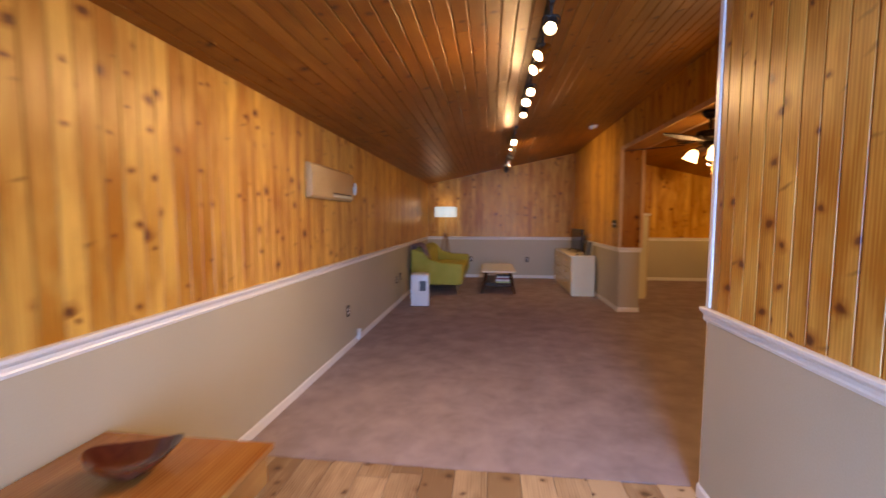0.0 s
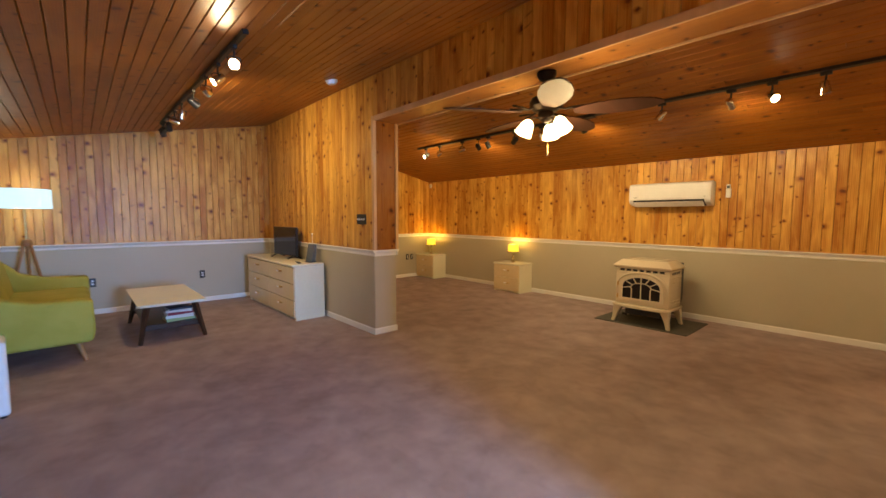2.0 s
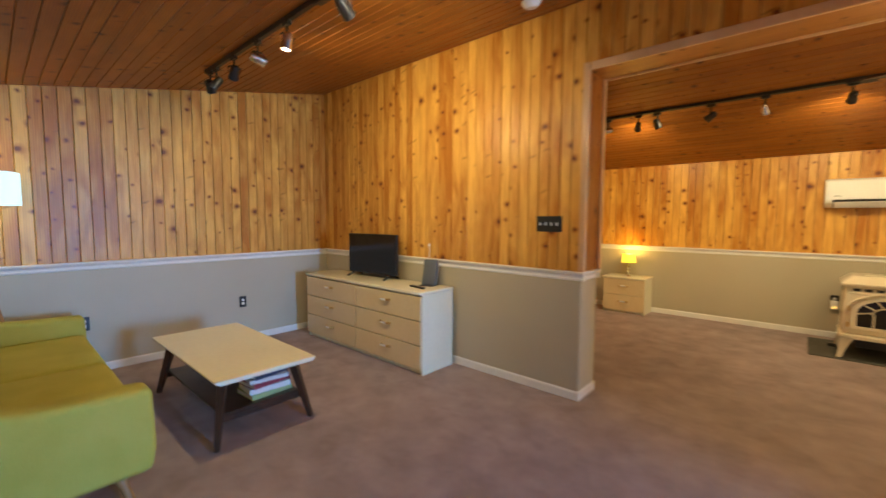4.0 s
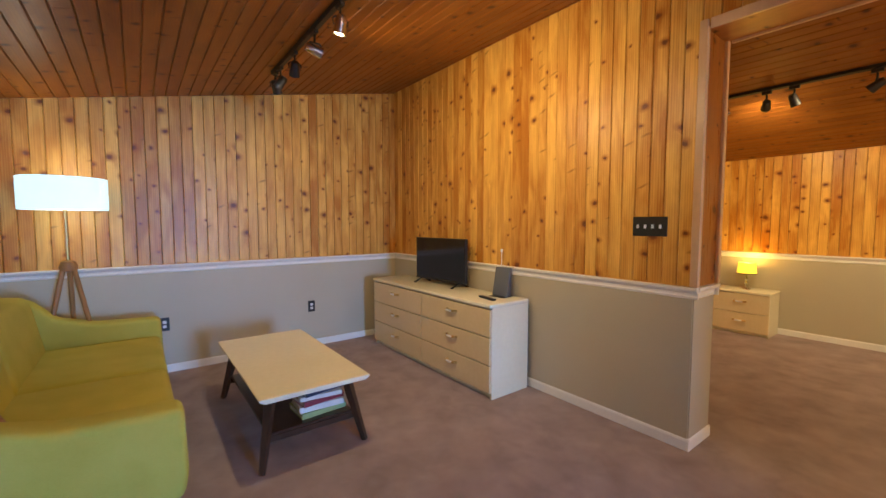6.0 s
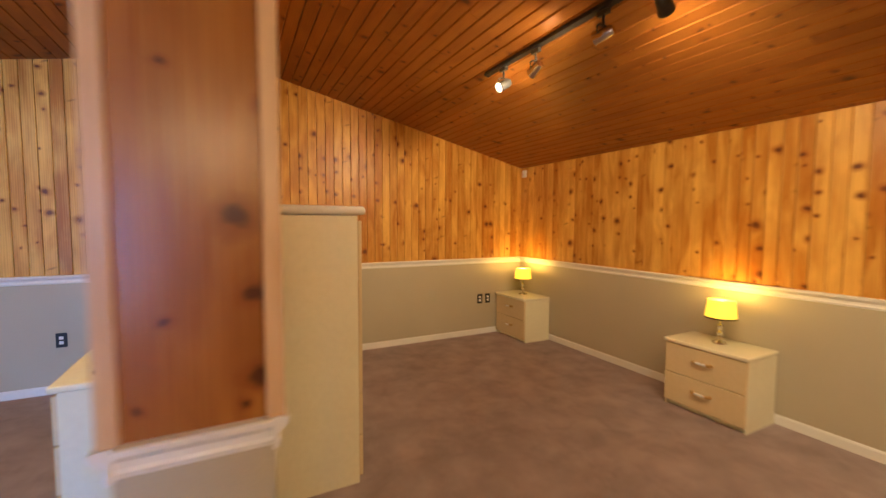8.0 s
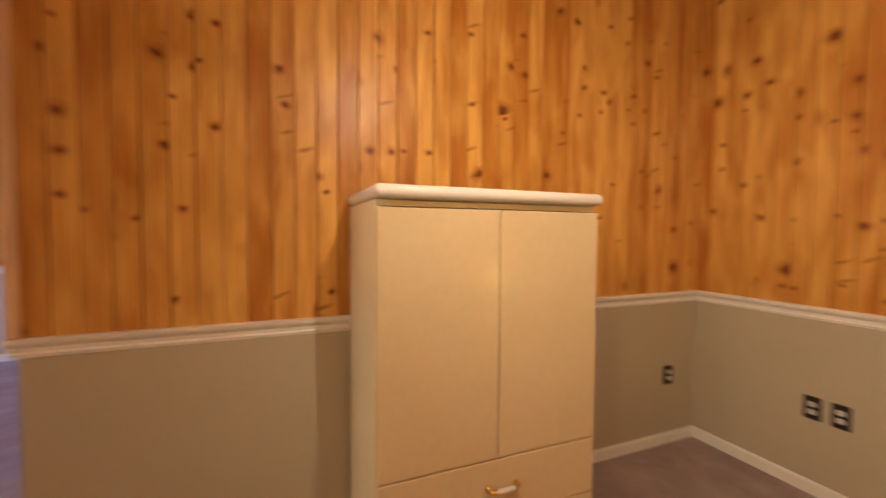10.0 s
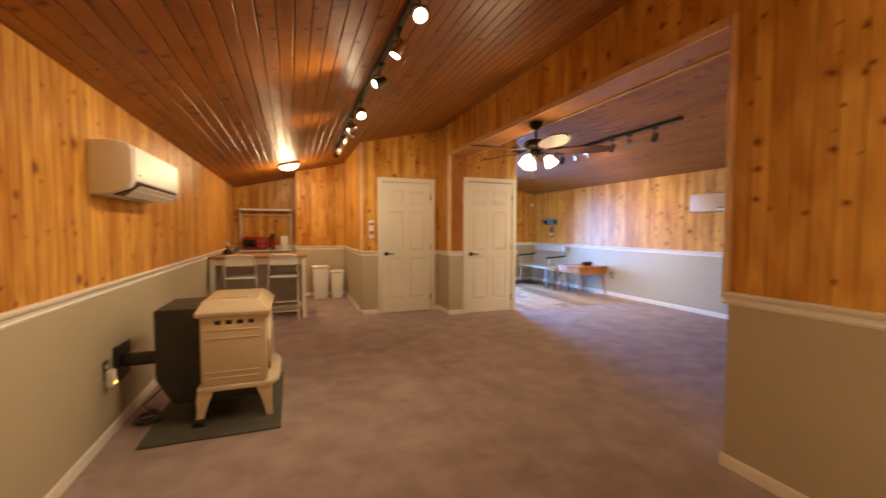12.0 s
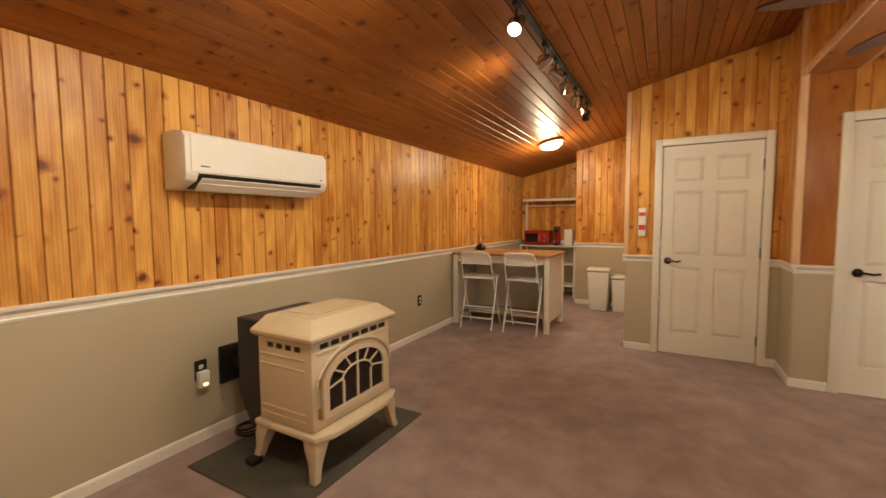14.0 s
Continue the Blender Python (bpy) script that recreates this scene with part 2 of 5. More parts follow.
BULB = material("lit_bulb", (1, 0.9, 0.75), 0.4, 0, (1.0, 0.8, 0.55), 60.0)
FANGLASS = material("fan_glass_lit", (1, 0.9, 0.7), 0.3, 0, (1.0, 0.74, 0.4), 6.0)
DOMEGLASS = material("dome_glass_lit", (1, 0.9, 0.75), 0.3, 0, (1.0, 0.78, 0.45), 8.0)
SHADELIT = material("lit_linen_shade", (0.85, 0.85, 0.8), 0.8, 0, (0.45, 0.76, 1.0), 0.75)
YELLOWSHADE = material("lit_yellow_shade", (0.8, 0.6, 0.1), 0.8, 0, (1.0, 0.6, 0.05), 0.9)
GLOWNIGHT = material("amber_glow", (1, 0.5, 0.1), 0.4, 0, (1.0, 0.5, 0.1), 4.0)
GLASS = material("clear_glass", (1, 1, 1), 0.02)
GLASS.node_tree.nodes["Principled BSDF"].inputs["Transmission Weight"].default_value = 1.0


# ---- building helpers ----
def bm_box(bm, x0, x1, y0, y1, z0, z1):
    v = [bm.verts.new(p) for p in ((x0, y0, z0), (x1, y0, z0), (x1, y1, z0), (x0, y1, z0), (x0, y0, z1), (x1, y0, z1), (x1, y1, z1), (x0, y1, z1))]
    for f in ((3, 2, 1, 0), (4, 5, 6, 7), (0, 1, 5, 4), (1, 2, 6, 5), (2, 3, 7, 6), (3, 0, 4, 7)):
        bm.faces.new([v[i] for i in f])
    return v


def box(x0, x1, y0, y1, z0, z1, bevel=0.0, segments=2):
    bm = bmesh.new()
    bm_box(bm, x0, x1, y0, y1, z0, z1)
    if bevel:
        bmesh.ops.bevel(bm, geom=bm.edges[:], offset=bevel, segments=segments, affect="EDGES", profile=0.5)
    return bm


def boxes(*list_of):
    bm = bmesh.new()
    for b in list_of:
        bm_box(bm, *b)
    return bm


def lathe(profile, steps=24, m=None):
    """A turned solid from (radius, height) pairs."""
    bm = bmesh.new()
    rings = []
    for r, z in profile:
        rings.append([bm.verts.new((r * math.cos(a), r * math.sin(a), z)) for a in (2 * math.pi * i / steps for i in range(steps))])
    for a, b in zip(rings, rings[1:]):
        for i in range(steps):
            bm.faces.new((a[i], a[(i + 1) % steps], b[(i + 1) % steps], b[i]))
    bm.faces.new(rings[0][::-1])
    bm.faces.new(rings[-1])
    if m:
        bm.transform(m)
    return bm


def rod(a, b, r0, r1=None, steps=10):
    """A round bar from a to b, tapered from r0 to r1."""
    a, b = Vector(a), Vector(b)
    turn = (b - a).to_track_quat("Z", "Y").to_matrix().to_4x4()
    return lathe([(r0, 0), (r0 if r1 is None else r1, (b - a).length)], steps, Matrix.Translation(a) @ turn)


def squarerod(a, b, w0, w1):
    a, b = Vector(a), Vector(b)
    turn = (b - a).to_track_quat("Z", "Y").to_matrix().to_4x4()
    bm = lathe([(w0 * 0.707, 0), (w1 * 0.707, (b - a).length)], 4, Matrix.Rotation(radians(45), 4, "Z"))
    bm.transform(Matrix.Translation(a) @ turn)
    return bm


def join(*parts):
    out = bmesh.new()
    for p in parts:
        me = bpy.data.meshes.new("joined")
        p.to_mesh(me)
        out.from_mesh(me)
        p.free()
        bpy.data.meshes.remove(me)
    return out


def tube(points, r, steps=8):
    """A bent round bar through the points."""
    bm = bmesh.new()
    pts = [Vector(p) for p in points]
    rings = []
    for i, p in enumerate(pts):
        d = (pts[min(i + 1, len(pts) - 1)] - pts[max(i - 1, 0)]).normalized()
        q = d.to_track_quat("Z", "Y")
        rings.append([bm.verts.new(p + q @ Vector((r * math.cos(t), r * math.sin(t), 0))) for t in (2 * math.pi * k / steps for k in range(steps))])
    for a, b in zip(rings, rings[1:]):
        for i in range(steps):
            bm.faces.new((a[i], a[(i + 1) % steps], b[(i + 1) % steps], b[i]))
    bm.faces.new(rings[0][::-1])
    bm.faces.new(rings[-1])
    return bm


def prism(outline, d0, d1, axis="y"):
    """An outline of (u, v) pairs pushed from d0 to d1 along an axis."""
    bm = bmesh.new()
    put = {"y": lambda u, v, d: (u, d, v), "x": lambda u, v, d: (d, u, v), "z": lambda u, v, d: (u, v, d)}[axis]
    a = [bm.verts.new(put(u, v, d0)) for u, v in outline]
    b = [bm.verts.new(put(u, v, d1)) for u, v in outline]
    n = len(outline)
    bm.faces.new(a)
    bm.faces.new(b[::-1])
    for i in range(n):
        bm.faces.new((a[i], b[i], b[(i + 1) % n], a[(i + 1) % n]))
    bmesh.ops.recalc_face_normals(bm, faces=bm.faces[:])
    return bm


def bevelled(bm, offset, segments=2):
    bmesh.ops.bevel(bm, geom=bm.edges[:], offset=offset, segments=segments, affect="EDGES", profile=0.5)
    return bm


def mesh_of(name, bm, mat, smooth=False):
    me = bpy.data.meshes.new(name)
    bmesh.ops.recalc_face_normals(bm, faces=bm.faces[:])
    bm.to_mesh(me)
    bm.free()
    me.materials.append(mat)
    if smooth:
        me.shade_smooth()
        me.set_sharp_from_angle(angle=radians(35))
    return me


def part(name, bm, mat, parent, label="", smooth=True):
    ob = new(name, mesh_of(name, bm, mat, smooth))
    ob.parent = parent
    return tagged(ob, label)


def thing(name, label, category, x=0.0, y=0.0, z=0.0, rz=0.0, group="", kind=""):
    ob = new(name)
    ob.matrix_world = pose(x, y, z, 0, 0, rz)
    return tagged(ob, label, category, group, kind)


def solid(name, bm, mat, label, category, m=None, kind="", group="", smooth=True):
    ob = new(name, mesh_of(name, bm, mat, smooth))
    if m:
        ob.matrix_world = m
    return tagged(ob, label, category, group, kind)


# ---- the shell ----
XW, XP, XQ, XE = -1.45, 1.985, 2.27, 5.61
YS, YN, YO = -1.2, 9.87, 6.5
YD, YB = 1.81, 2.27
RAIL = 0.975
HEAD = 2.44


def roof(x):
    """Height of the boarded ceiling above the floor."""
    return 2.22 + 0.198 * (x - XW) if x < 2.12 else 2.14 + 0.2275 * (XE - x)


BOARD_W = 0.088
board_meshes = {}


def board_mesh(w, z0, za, zb, t=0.012, mat=PINE):
    key = (*(round(v, 3) for v in (w, z0, za, zb)), mat.name)
    if key not in board_meshes:
        c = 0.0045
        xs = ((0.0008, 0.0), (0.0008, t - c * 1.4), (c, t), (w - c, t), (w - 0.0008, t - c * 1.4), (w - 0.0008, 0.0))
        bm = bmesh.new()
        low = [bm.verts.new((x, y, z0)) for x, y in xs]
        top = [bm.verts.new((x, y, za + (zb - za) * x / w)) for x, y in xs]
        n = len(xs)
        for i in range(n):
            bm.faces.new((low[i], low[(i + 1) % n], top[(i + 1) % n], top[i]))
        bm.faces.new(low)
        bm.faces.new(top)
        board_meshes[key] = mesh_of("board", bm, mat)
    return board_meshes[key]


RAIL_PROFILE = ((0.0, -0.07), (0.011, -0.069), (0.016, -0.056), (0.012, -0.049), (0.014, -0.034), (0.026, -0.025), (0.034, -0.016), (0.036, -0.004), (0.031, 0.0), (0.0, 0.002))
BASE_PROFILE = ((0.0, 0.0), (0.015, 0.0), (0.015, 0.056), (0.011, 0.066), (0.006, 0.072), (0.0, 0.072))


def moulding(name, profile, length, parent, z, mat=WHITE, start=0.0):
    bm = prism([(y, z + v) for y, v in profile], start, length, "x")
    return part(name, bm, mat, parent, smooth=False)


jobs = []


def wall(name, p0, p1, thick=0.1, z0=0.0, top=None, label="", ends=(0.0, 0.0), single=False):
    """A wall with its room on the left of the way from p0 to p1: pine boards above a white rail, beige paint below."""
    p0, p1 = Vector((*p0, 0)), Vector((*p1, 0))
    d = (p1 - p0).normalized()
    length = (p1 - p0).length
    ob = new(name)
    ob.matrix_world = Matrix.Translation(p0) @ Matrix.Rotation(math.atan2(d.y, d.x), 4, "Z")
    low = z0 == 0.0
    tagged(ob, label or ("knotty pine boards above a beige painted wainscot" if low else "knotty pine boards on the wall"), "wall", kind="structure")
    h0, h1 = (top, top) if top else (roof(p0.x), roof(p1.x))
    zc = RAIL - 0.03 if low else z0
    part("core", prism([(0, zc), (length, zc), (length, h1), (0, h0)], -thick, -0.001, "y"), BACKING, ob, smooth=False)
    if low:
        part("lower_core", box(0, length, -thick, -0.001, 0, zc), BEIGE, ob, smooth=False)
        part("wainscot", box(0, length, 0, 0.007, 0, RAIL - 0.03), BEIGE, ob, "beige painted lower wall", smooth=False)
        moulding("chair_rail", RAIL_PROFILE, length + ends[1], ob, RAIL, start=-ends[0])
        moulding("baseboard", BASE_PROFILE, length + ends[1] * 0.5, ob, 0.0, start=-ends[0] * 0.5)
    jobs.append((ob, length, RAIL if low else z0, h0, h1, single))
    return ob


def lay_boards():
    for ob, length, z0, h0, h1, single in jobs:
        n = 1 if single else max(1, round(length / BOARD_W))
        w = length / n
        for i in range(n):
            za, zb = (h0 + (h1 - h0) * k / n for k in (i, i + 1))
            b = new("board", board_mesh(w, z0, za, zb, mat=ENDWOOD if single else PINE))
            b.parent = ob
            b.location = (i * w, 0.0, 0.0)


wall("wall_west", (XW, YN), (XW, YS))
wall("wall_north_1", (XP, YN), (XW, YN))
wall("wall_north_2", (XE, YN), (XQ, YN))
wall("wall_east", (XE, YS), (XE, YN))
wall("wall_partition_west", (XP, YO), (XP, YN), 0.12, ends=(0.03, 0))
wall("wall_partition_east", (XQ, YN), (XQ, YO), 0.12, ends=(0, 0.03))
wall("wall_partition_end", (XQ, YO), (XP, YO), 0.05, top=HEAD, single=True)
wall("wall_header_west", (XP, YB), (XP, YO), 0.12, z0=HEAD)
wall("wall_header_east", (XQ, YO), (XQ, YB), 0.12, z0=HEAD)
X2, D2A, D2B = 1.13, 1.19, 1.99
D1A, D1B = 2.41, 3.22
DH = 2.05
wall("wall_closet_side", (X2, YS), (X2, YB), 0.1, ends=(0, 0.03))
wall("wall_closet_1", (X2, YB), (D2A, YB), 0.1, top=DH)
# stub under the beam: its darker end board also carries the beam's shade
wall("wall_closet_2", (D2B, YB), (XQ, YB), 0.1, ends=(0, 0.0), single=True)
wall("wall_closet_over_door", (X2, YB), (D2B, YB), 0.1, z0=DH)
wall("wall_jog", (XQ, YB), (XQ, YD), 0.1, ends=(0.03, 0))
wall("wall_bath_1", (XQ, YD), (D1A, YD), 0.1)
wall("wall_bath_2", (D1B, YD), (3.52, YD), 0.1, ends=(0, 0.03))
wall("wall_bath_over_door", (D1A, YD), (D1B, YD), 0.1, z0=DH)
wall("wall_bath_side", (3.52, YD), (3.52, -0.31), 0.1, ends=(0.03, 0))
wall("wall_alcove", (3.52, -0.31), (4.43, -0.31), 0.1, ends=(0, 0.03))
wall("wall_alcove_side", (4.43, -0.31), (4.43, YS), 0.1, ends=(0.03, 0))
wall("wall_south_2", (4.43, YS), (XE, YS), 0.1)
GA, GB = 0.1, 1.0
# unseen wall, added to keep sky light out of the void behind door_1
wall("wall_south_4", (X2 + 0.1, YS), (4.33, YS), 0.1)
wall("wall_south_1", (XW, YS), (GA, YS), 0.1)
wall("wall_south_3", (GB, YS), (X2, YS), 0.1)
wall("wall_south_over_door", (GA, YS), (GB, YS), 0.1, z0=DH)


def ceiling(name, x0, x1):
    """Sloping boards that run along the rooms, in one mesh, with a thin deck above."""
    bm = bmesh.new()
    n = round((x1 - x0) / BOARD_W)
    rng = random.Random(7)
    for i in range(n):
        a, b = x0 + (x1 - x0) * i / n, x0 + (x1 - x0) * (i + 1) / n
        y = YS - 0.1 - rng.random() * 2
        while y < YN + 0.1:
            y1 = y + 2.4 + rng.random() * 1.6
            ya, yb = max(y, YS - 0.1), min(y1, YN + 0.1)
            if yb > ya + 0.01:
                c = 0.006
                pts = [(a + 0.001, 0.014), (a + 0.001, c), (a + c, 0), (b - c, 0), (b - 0.001, c), (b - 0.001, 0.014)]
                r0 = [bm.verts.new((x, ya + 0.001, roof(min(max(x, x0 + 1e-3), x1 - 1e-3)) + z)) for x, z in pts]
                r1 = [bm.verts.new((x, yb - 0.001, roof(min(max(x, x0 + 1e-3), x1 - 1e-3)) + z)) for x, z in pts]
                for k in range(5):
                    bm.faces.new((r0[k], r0[k + 1], r1[k + 1], r1[k]))
                bm.faces.new(r0)
                bm.faces.new(r1)
            y = y1
    deck = [(x0, roof(x0 + 1e-3) + 0.015), (x1, roof(x1 - 1e-3) + 0.015), (x1, roof(x1 - 1e-3) + 0.08), (x0, roof(x0 + 1e-3) + 0.08)]
    me = bpy.data.meshes.new("deck")
    d = prism(deck, YS - 0.1, YN + 0.1, "y")
    d.to_mesh(me)
    bm.from_mesh(me)
    d.free()
    return solid(name, bm, CEIL, "sloping ceiling of varnished pine boards toned darker than the walls", "ceiling", kind="structure", smooth=False)


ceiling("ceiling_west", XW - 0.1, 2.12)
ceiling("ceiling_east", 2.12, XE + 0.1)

# floors
CARPET_Y = 2.36
floor_bm = boxes((XW - 0.1, XE + 0.1, CARPET_Y, YN + 0.1, -0.08, 0.0), (X2, XE + 0.1, YS - 0.1, CARPET_Y, -0.08, 0.0))
solid("floor", floor_bm, CARPET, "mauve brown cut-pile carpet with vacuum marks", "carpet", kind="structure", smooth=False)
hall_floor = thing("floor_planks", "rustic wood plank floor in the entry", "floor", kind="structure")
part("subfloor", box(XW - 0.1, X2, YS - 0.1, CARPET_Y, -0.08, -0.014), BLACK, hall_floor, smooth=False)
solid("ground", box(-60, 60, -60, -1.4, -0.3, -0.2), SLATE, "grey ground outside the entrance", "ground", kind="structure", smooth=False)


def lay_planks():
    n = 15
    meshes = {}
    rng = random.Random(3)
    for i in range(n):
        x = XW - 0.1 + i * (X2 - XW + 0.1) / n
        wid = (X2 - XW + 0.1) / n
        y = YS - 0.1 - rng.random()
        while y < CARPET_Y - 0.02:
            y1 = min(y + 1.2, CARPET_Y - 0.004)
            ya = max(y, YS - 0.1)
            if y1 - ya > 0.03:
                key = round(y1 - ya, 2)
                if key not in meshes:
                    meshes[key] = mesh_of("plank", box(0.001, wid - 0.001, 0.001, y1 - ya - 0.001, -0.014, 0.0, 0.002, 1), PLANK)
                p = new("plank", meshes[key])
                p.parent = hall_floor
                p.location = (x, ya, 0)
            y += 1.2


# beam underside and trim of the wide opening
beam = thing("trim_opening", "pine casing round the wide opening", "trim", kind="structure")
part("soffit", box(XP - 0.012, XQ + 0.012, YB + 0.01, YO - 0.008, HEAD - 0.02, HEAD - 0.001), BEAMWOOD, beam, smooth=False)
for x in (XP - 0.022, XQ + 0.004):
    part("casing", box(x, x + 0.018, YB + 0.02, YO - 0.04, HEAD - 0.035, HEAD + 0.02, 0.003, 1), STRIP, beam)
for x in (XP - 0.026, XQ - 0.012):
    part("casing", box(x, x + 0.038, YO - 0.03, YO + 0.012, RAIL + 0.002, HEAD + 0.02, 0.003, 1), STRIP, beam)
part("casing", box(XQ - 0.02, XQ + 0.03, YB - 0.012, YB + 0.03, RAIL + 0.002, roof(XQ) - 0.002, 0.003, 1), STRIP, beam)
corner = thing("trim_corner", "white corner board above the chair rail", "trim", kind="structure")
part("corner_board", box(X2 - 0.022, X2 - 0.001, YB - 0.034, YB - 0.002, RAIL + 0.003, roof(X2) - 0.01, 0.003, 1), WHITE, corner)
ridge = thing("trim_bath_corner", "pine corner strip at the bathroom wall", "trim", kind="structure")
part("corner_strip", box(3.5, 3.545, YD - 0.02, YD + 0.028, RAIL + 0.003, roof(3.545) - 0.002, 0.003, 1), STRIP, ridge)


def panel_door(name, x0, x1, y, label, hinge_right):
    """A six-panel door in its white casing, facing north."""
    d = thing(name, label, "door", 0, 0, 0, kind="structure")
    w = x1 - x0
    ya, yb = y - 0.035, y + 0.0
    part("door_leaf", box(x0 + 0.012, x1 - 0.012, ya, yb - 0.018, 0.008, DH - 0.012), DOORWHITE, d, smooth=False)
    stile, mid = 0.11, 0.1
    zs = [(0.008, 0.22), (0.87, 0.98), (1.6, 1.69), (1.92, DH - 0.012)]
    c = (x0 + x1) / 2
    frame_boxes = [(x0 + 0.012, x0 + stile, yb - 0.018, yb, 0.008, DH - 0.012), (x1 - stile, x1 - 0.012, yb - 0.018, yb, 0.008, DH - 0.012), (c - mid / 2, c + mid / 2, yb - 0.018, yb, 0.22, 1.92)]
    frame_boxes += [(x0 + stile, x1 - stile, yb - 0.018, yb, a, b) for a, b in zs[:1] + zs[3:]]
    for a, b in zs[1:3]:
        frame_boxes += [(x0 + stile, c - mid / 2, yb - 0.018, yb, a, b), (c + mid / 2, x1 - stile, yb - 0.018, yb, a, b)]
    part("rails", boxes(*frame_boxes), DOORWHITE, d, smooth=False)
    for za, zb in ((0.22, 0.87), (0.98, 1.6), (1.69, 1.92)):
        for xa, xb in ((x0 + stile, c - mid / 2), (c + mid / 2, x1 - stile)):
            bm = bmesh.new()
            v = []
            for inset, depth in ((0.006, 0.018), (0.034, 0.003)):
                v.append([bm.verts.new(p) for p in ((xa + inset, yb - depth, za + inset), (xb - inset, yb - depth, za + inset), (xb - inset, yb - depth, zb - inset), (xa + inset, yb - depth, zb - inset))])
            for k in range(4):
                bm.faces.new((v[0][k], v[0][(k + 1) % 4], v[1][(k + 1) % 4], v[1][k]))
            bm.faces.new(v[1])
            part("panel", bm, DOORWHITE, d, smooth=False)
    cw = 0.058
    for xa, xb, za, zb in ((x0 - cw, x0 + 0.006, 0, DH + cw), (x1 - 0.006, x1 + cw, 0, DH + cw), (x0 + 0.006, x1 - 0.006, DH - 0.006, DH + cw)):
        part("casing", box(xa, xb, yb - 0.02, yb + 0.026, za, zb, 0.005, 2), DOORWHITE, d)
    side = -1 if hinge_right else 1
    hx = x1 - 0.075 if hinge_right else x0 + 0.075
    handle = part("door_handle", join(lathe([(0.0, 0), (0.032, 0), (0.033, 0.008), (0.024, 0.014), (0.012, 0.016), (0.011, 0.045)], 20, Matrix.Translation((hx, yb, 0.93)) @ Matrix.Rotation(radians(-90), 4, "X")), tube([(hx, yb + 0.042, 0.93), (hx + side * 0.03, yb + 0.05, 0.932), (hx + side * 0.07, yb + 0.05, 0.924), (hx + side * 0.11, yb + 0.046, 0.93)], 0.009)), BRONZE, d, "dark bronze lever handle")
    hingex = x0 + 0.004 if hinge_right else x1 - 0.004
    for z in (0.22, 1.03, 1.82):
        part("hinge", box(hingex - 0.012, hingex + 0.012, yb - 0.002, yb + 0.012, z - 0.045, z + 0.045, 0.003, 1), BLACKMETAL, d, "black hinge")
    return d


panel_door("door_1", D1A, D1B, YD + 0.006, "closed white six-panel door with dark lever handle", True)
closet = panel_door("door_2", D2A, D2B, YB + 0.006, "closed white six-panel door with an over-door hook rack", True)
rack = thing("hook_rack", "white metal hook rack hung over the door", "hook rack", 1.59, YB + 0.012, 1.78)
part("bar", box(-0.2, 0.2, 0.0, 0.012, -0.012, 0.012, 0.003, 1), PLASTIC, rack)
for x in (-0.13, 0.13):
    part("strap", box(x - 0.012, x + 0.012, 0.0, 0.004, 0.012, 0.262, 0.001, 1), PLASTIC, rack)
for i in range(5):
    x = -0.17 + i * 0.085
    part("hook", tube([(x, 0.012, 0.0), (x, 0.025, -0.035), (x, 0.045, -0.04), (x, 0.055, -0.015)], 0.005), PLASTIC, rack)

glass_door = thing("door_3", "glazed white entrance door letting in daylight", "door", 0, 0, 0, kind="structure")
for b in ((GA, GA + 0.1, -1.24, -1.2, 0, DH), (GB - 0.1, GB, -1.24, -1.2, 0, DH), (GA + 0.1, GB - 0.1, -1.24, -1.2, 0, 0.2), (GA + 0.1, GB - 0.1, -1.24, -1.2, DH - 0.12, DH)):
    part("door_frame", box(*b, 0.004, 1), WHITE, glass_door)
pane = part("pane", box(GA + 0.1, GB - 0.1, -1.225, -1.219, 0.2, DH - 0.12), GLASS, glass_door, smooth=False)
pane.visible_shadow = False


# ---- west room ----
def sofa():
    s = thing("sofa", "olive green fabric loveseat on tapered wooden legs", "sofa", -0.93, 8.51, 0)
    part("seat_base", box(-0.40, 0.47, -1.04, 1.04, 0.19, 0.34, 0.03, 3), OLIVE, s)
    for y0, y1 in ((-0.9, 0.0), (0.0, 0.9)):
        bm = box(-0.22, 0.485, y0 + 0.003, y1 - 0.003, 0.33, 0.455, 0.045, 4)
        for v in bm.verts:
            if v.co.z > 0.42:
                v.co.z += 0.03 * (1 - min(1, abs(v.co.y - (y0 + y1) / 2) / 0.45) ** 2)
        part("seat_cushion", bm, OLIVE, s)
        part("back_cushion", bevelled(prism([(-0.36, 0.4), (-0.16, 0.4), (-0.24, 0.84), (-0.4, 0.86)], y0 + 0.003, y1 - 0.003, "y"), 0.045, 4), OLIVE, s)
    part("backrest", bevelled(prism([(-0.47, 0.19), (-0.36, 0.19), (-0.4, 0.8), (-0.46, 0.8)], -1.03, 1.03, "y"), 0.025, 3), OLIVE, s)
    for y0, y1 in ((-1.055, -0.9), (0.9, 1.055)):
        part("arm", bevelled(prism([(-0.42, 0.2), (0.48, 0.2), (0.5, 0.3), (0.49, 0.585), (0.1, 0.6), (-0.12, 0.66), (-0.25, 0.8), (-0.46, 0.84)], y0, y1, "y"), 0.03, 3), OLIVE, s)
    for x, y in ((0.36, -0.88), (0.36, 0.88), (-0.36, -0.88), (-0.36, 0.88)):
        part("leg", rod((x, y, 0.2), (x + 0.06 * (1 if x > 0 else -1), y + 0.05 * (1 if y > 0 else -1), 0.0), 0.028, 0.016, 12), LEGWOOD, s, "tapered wooden leg")


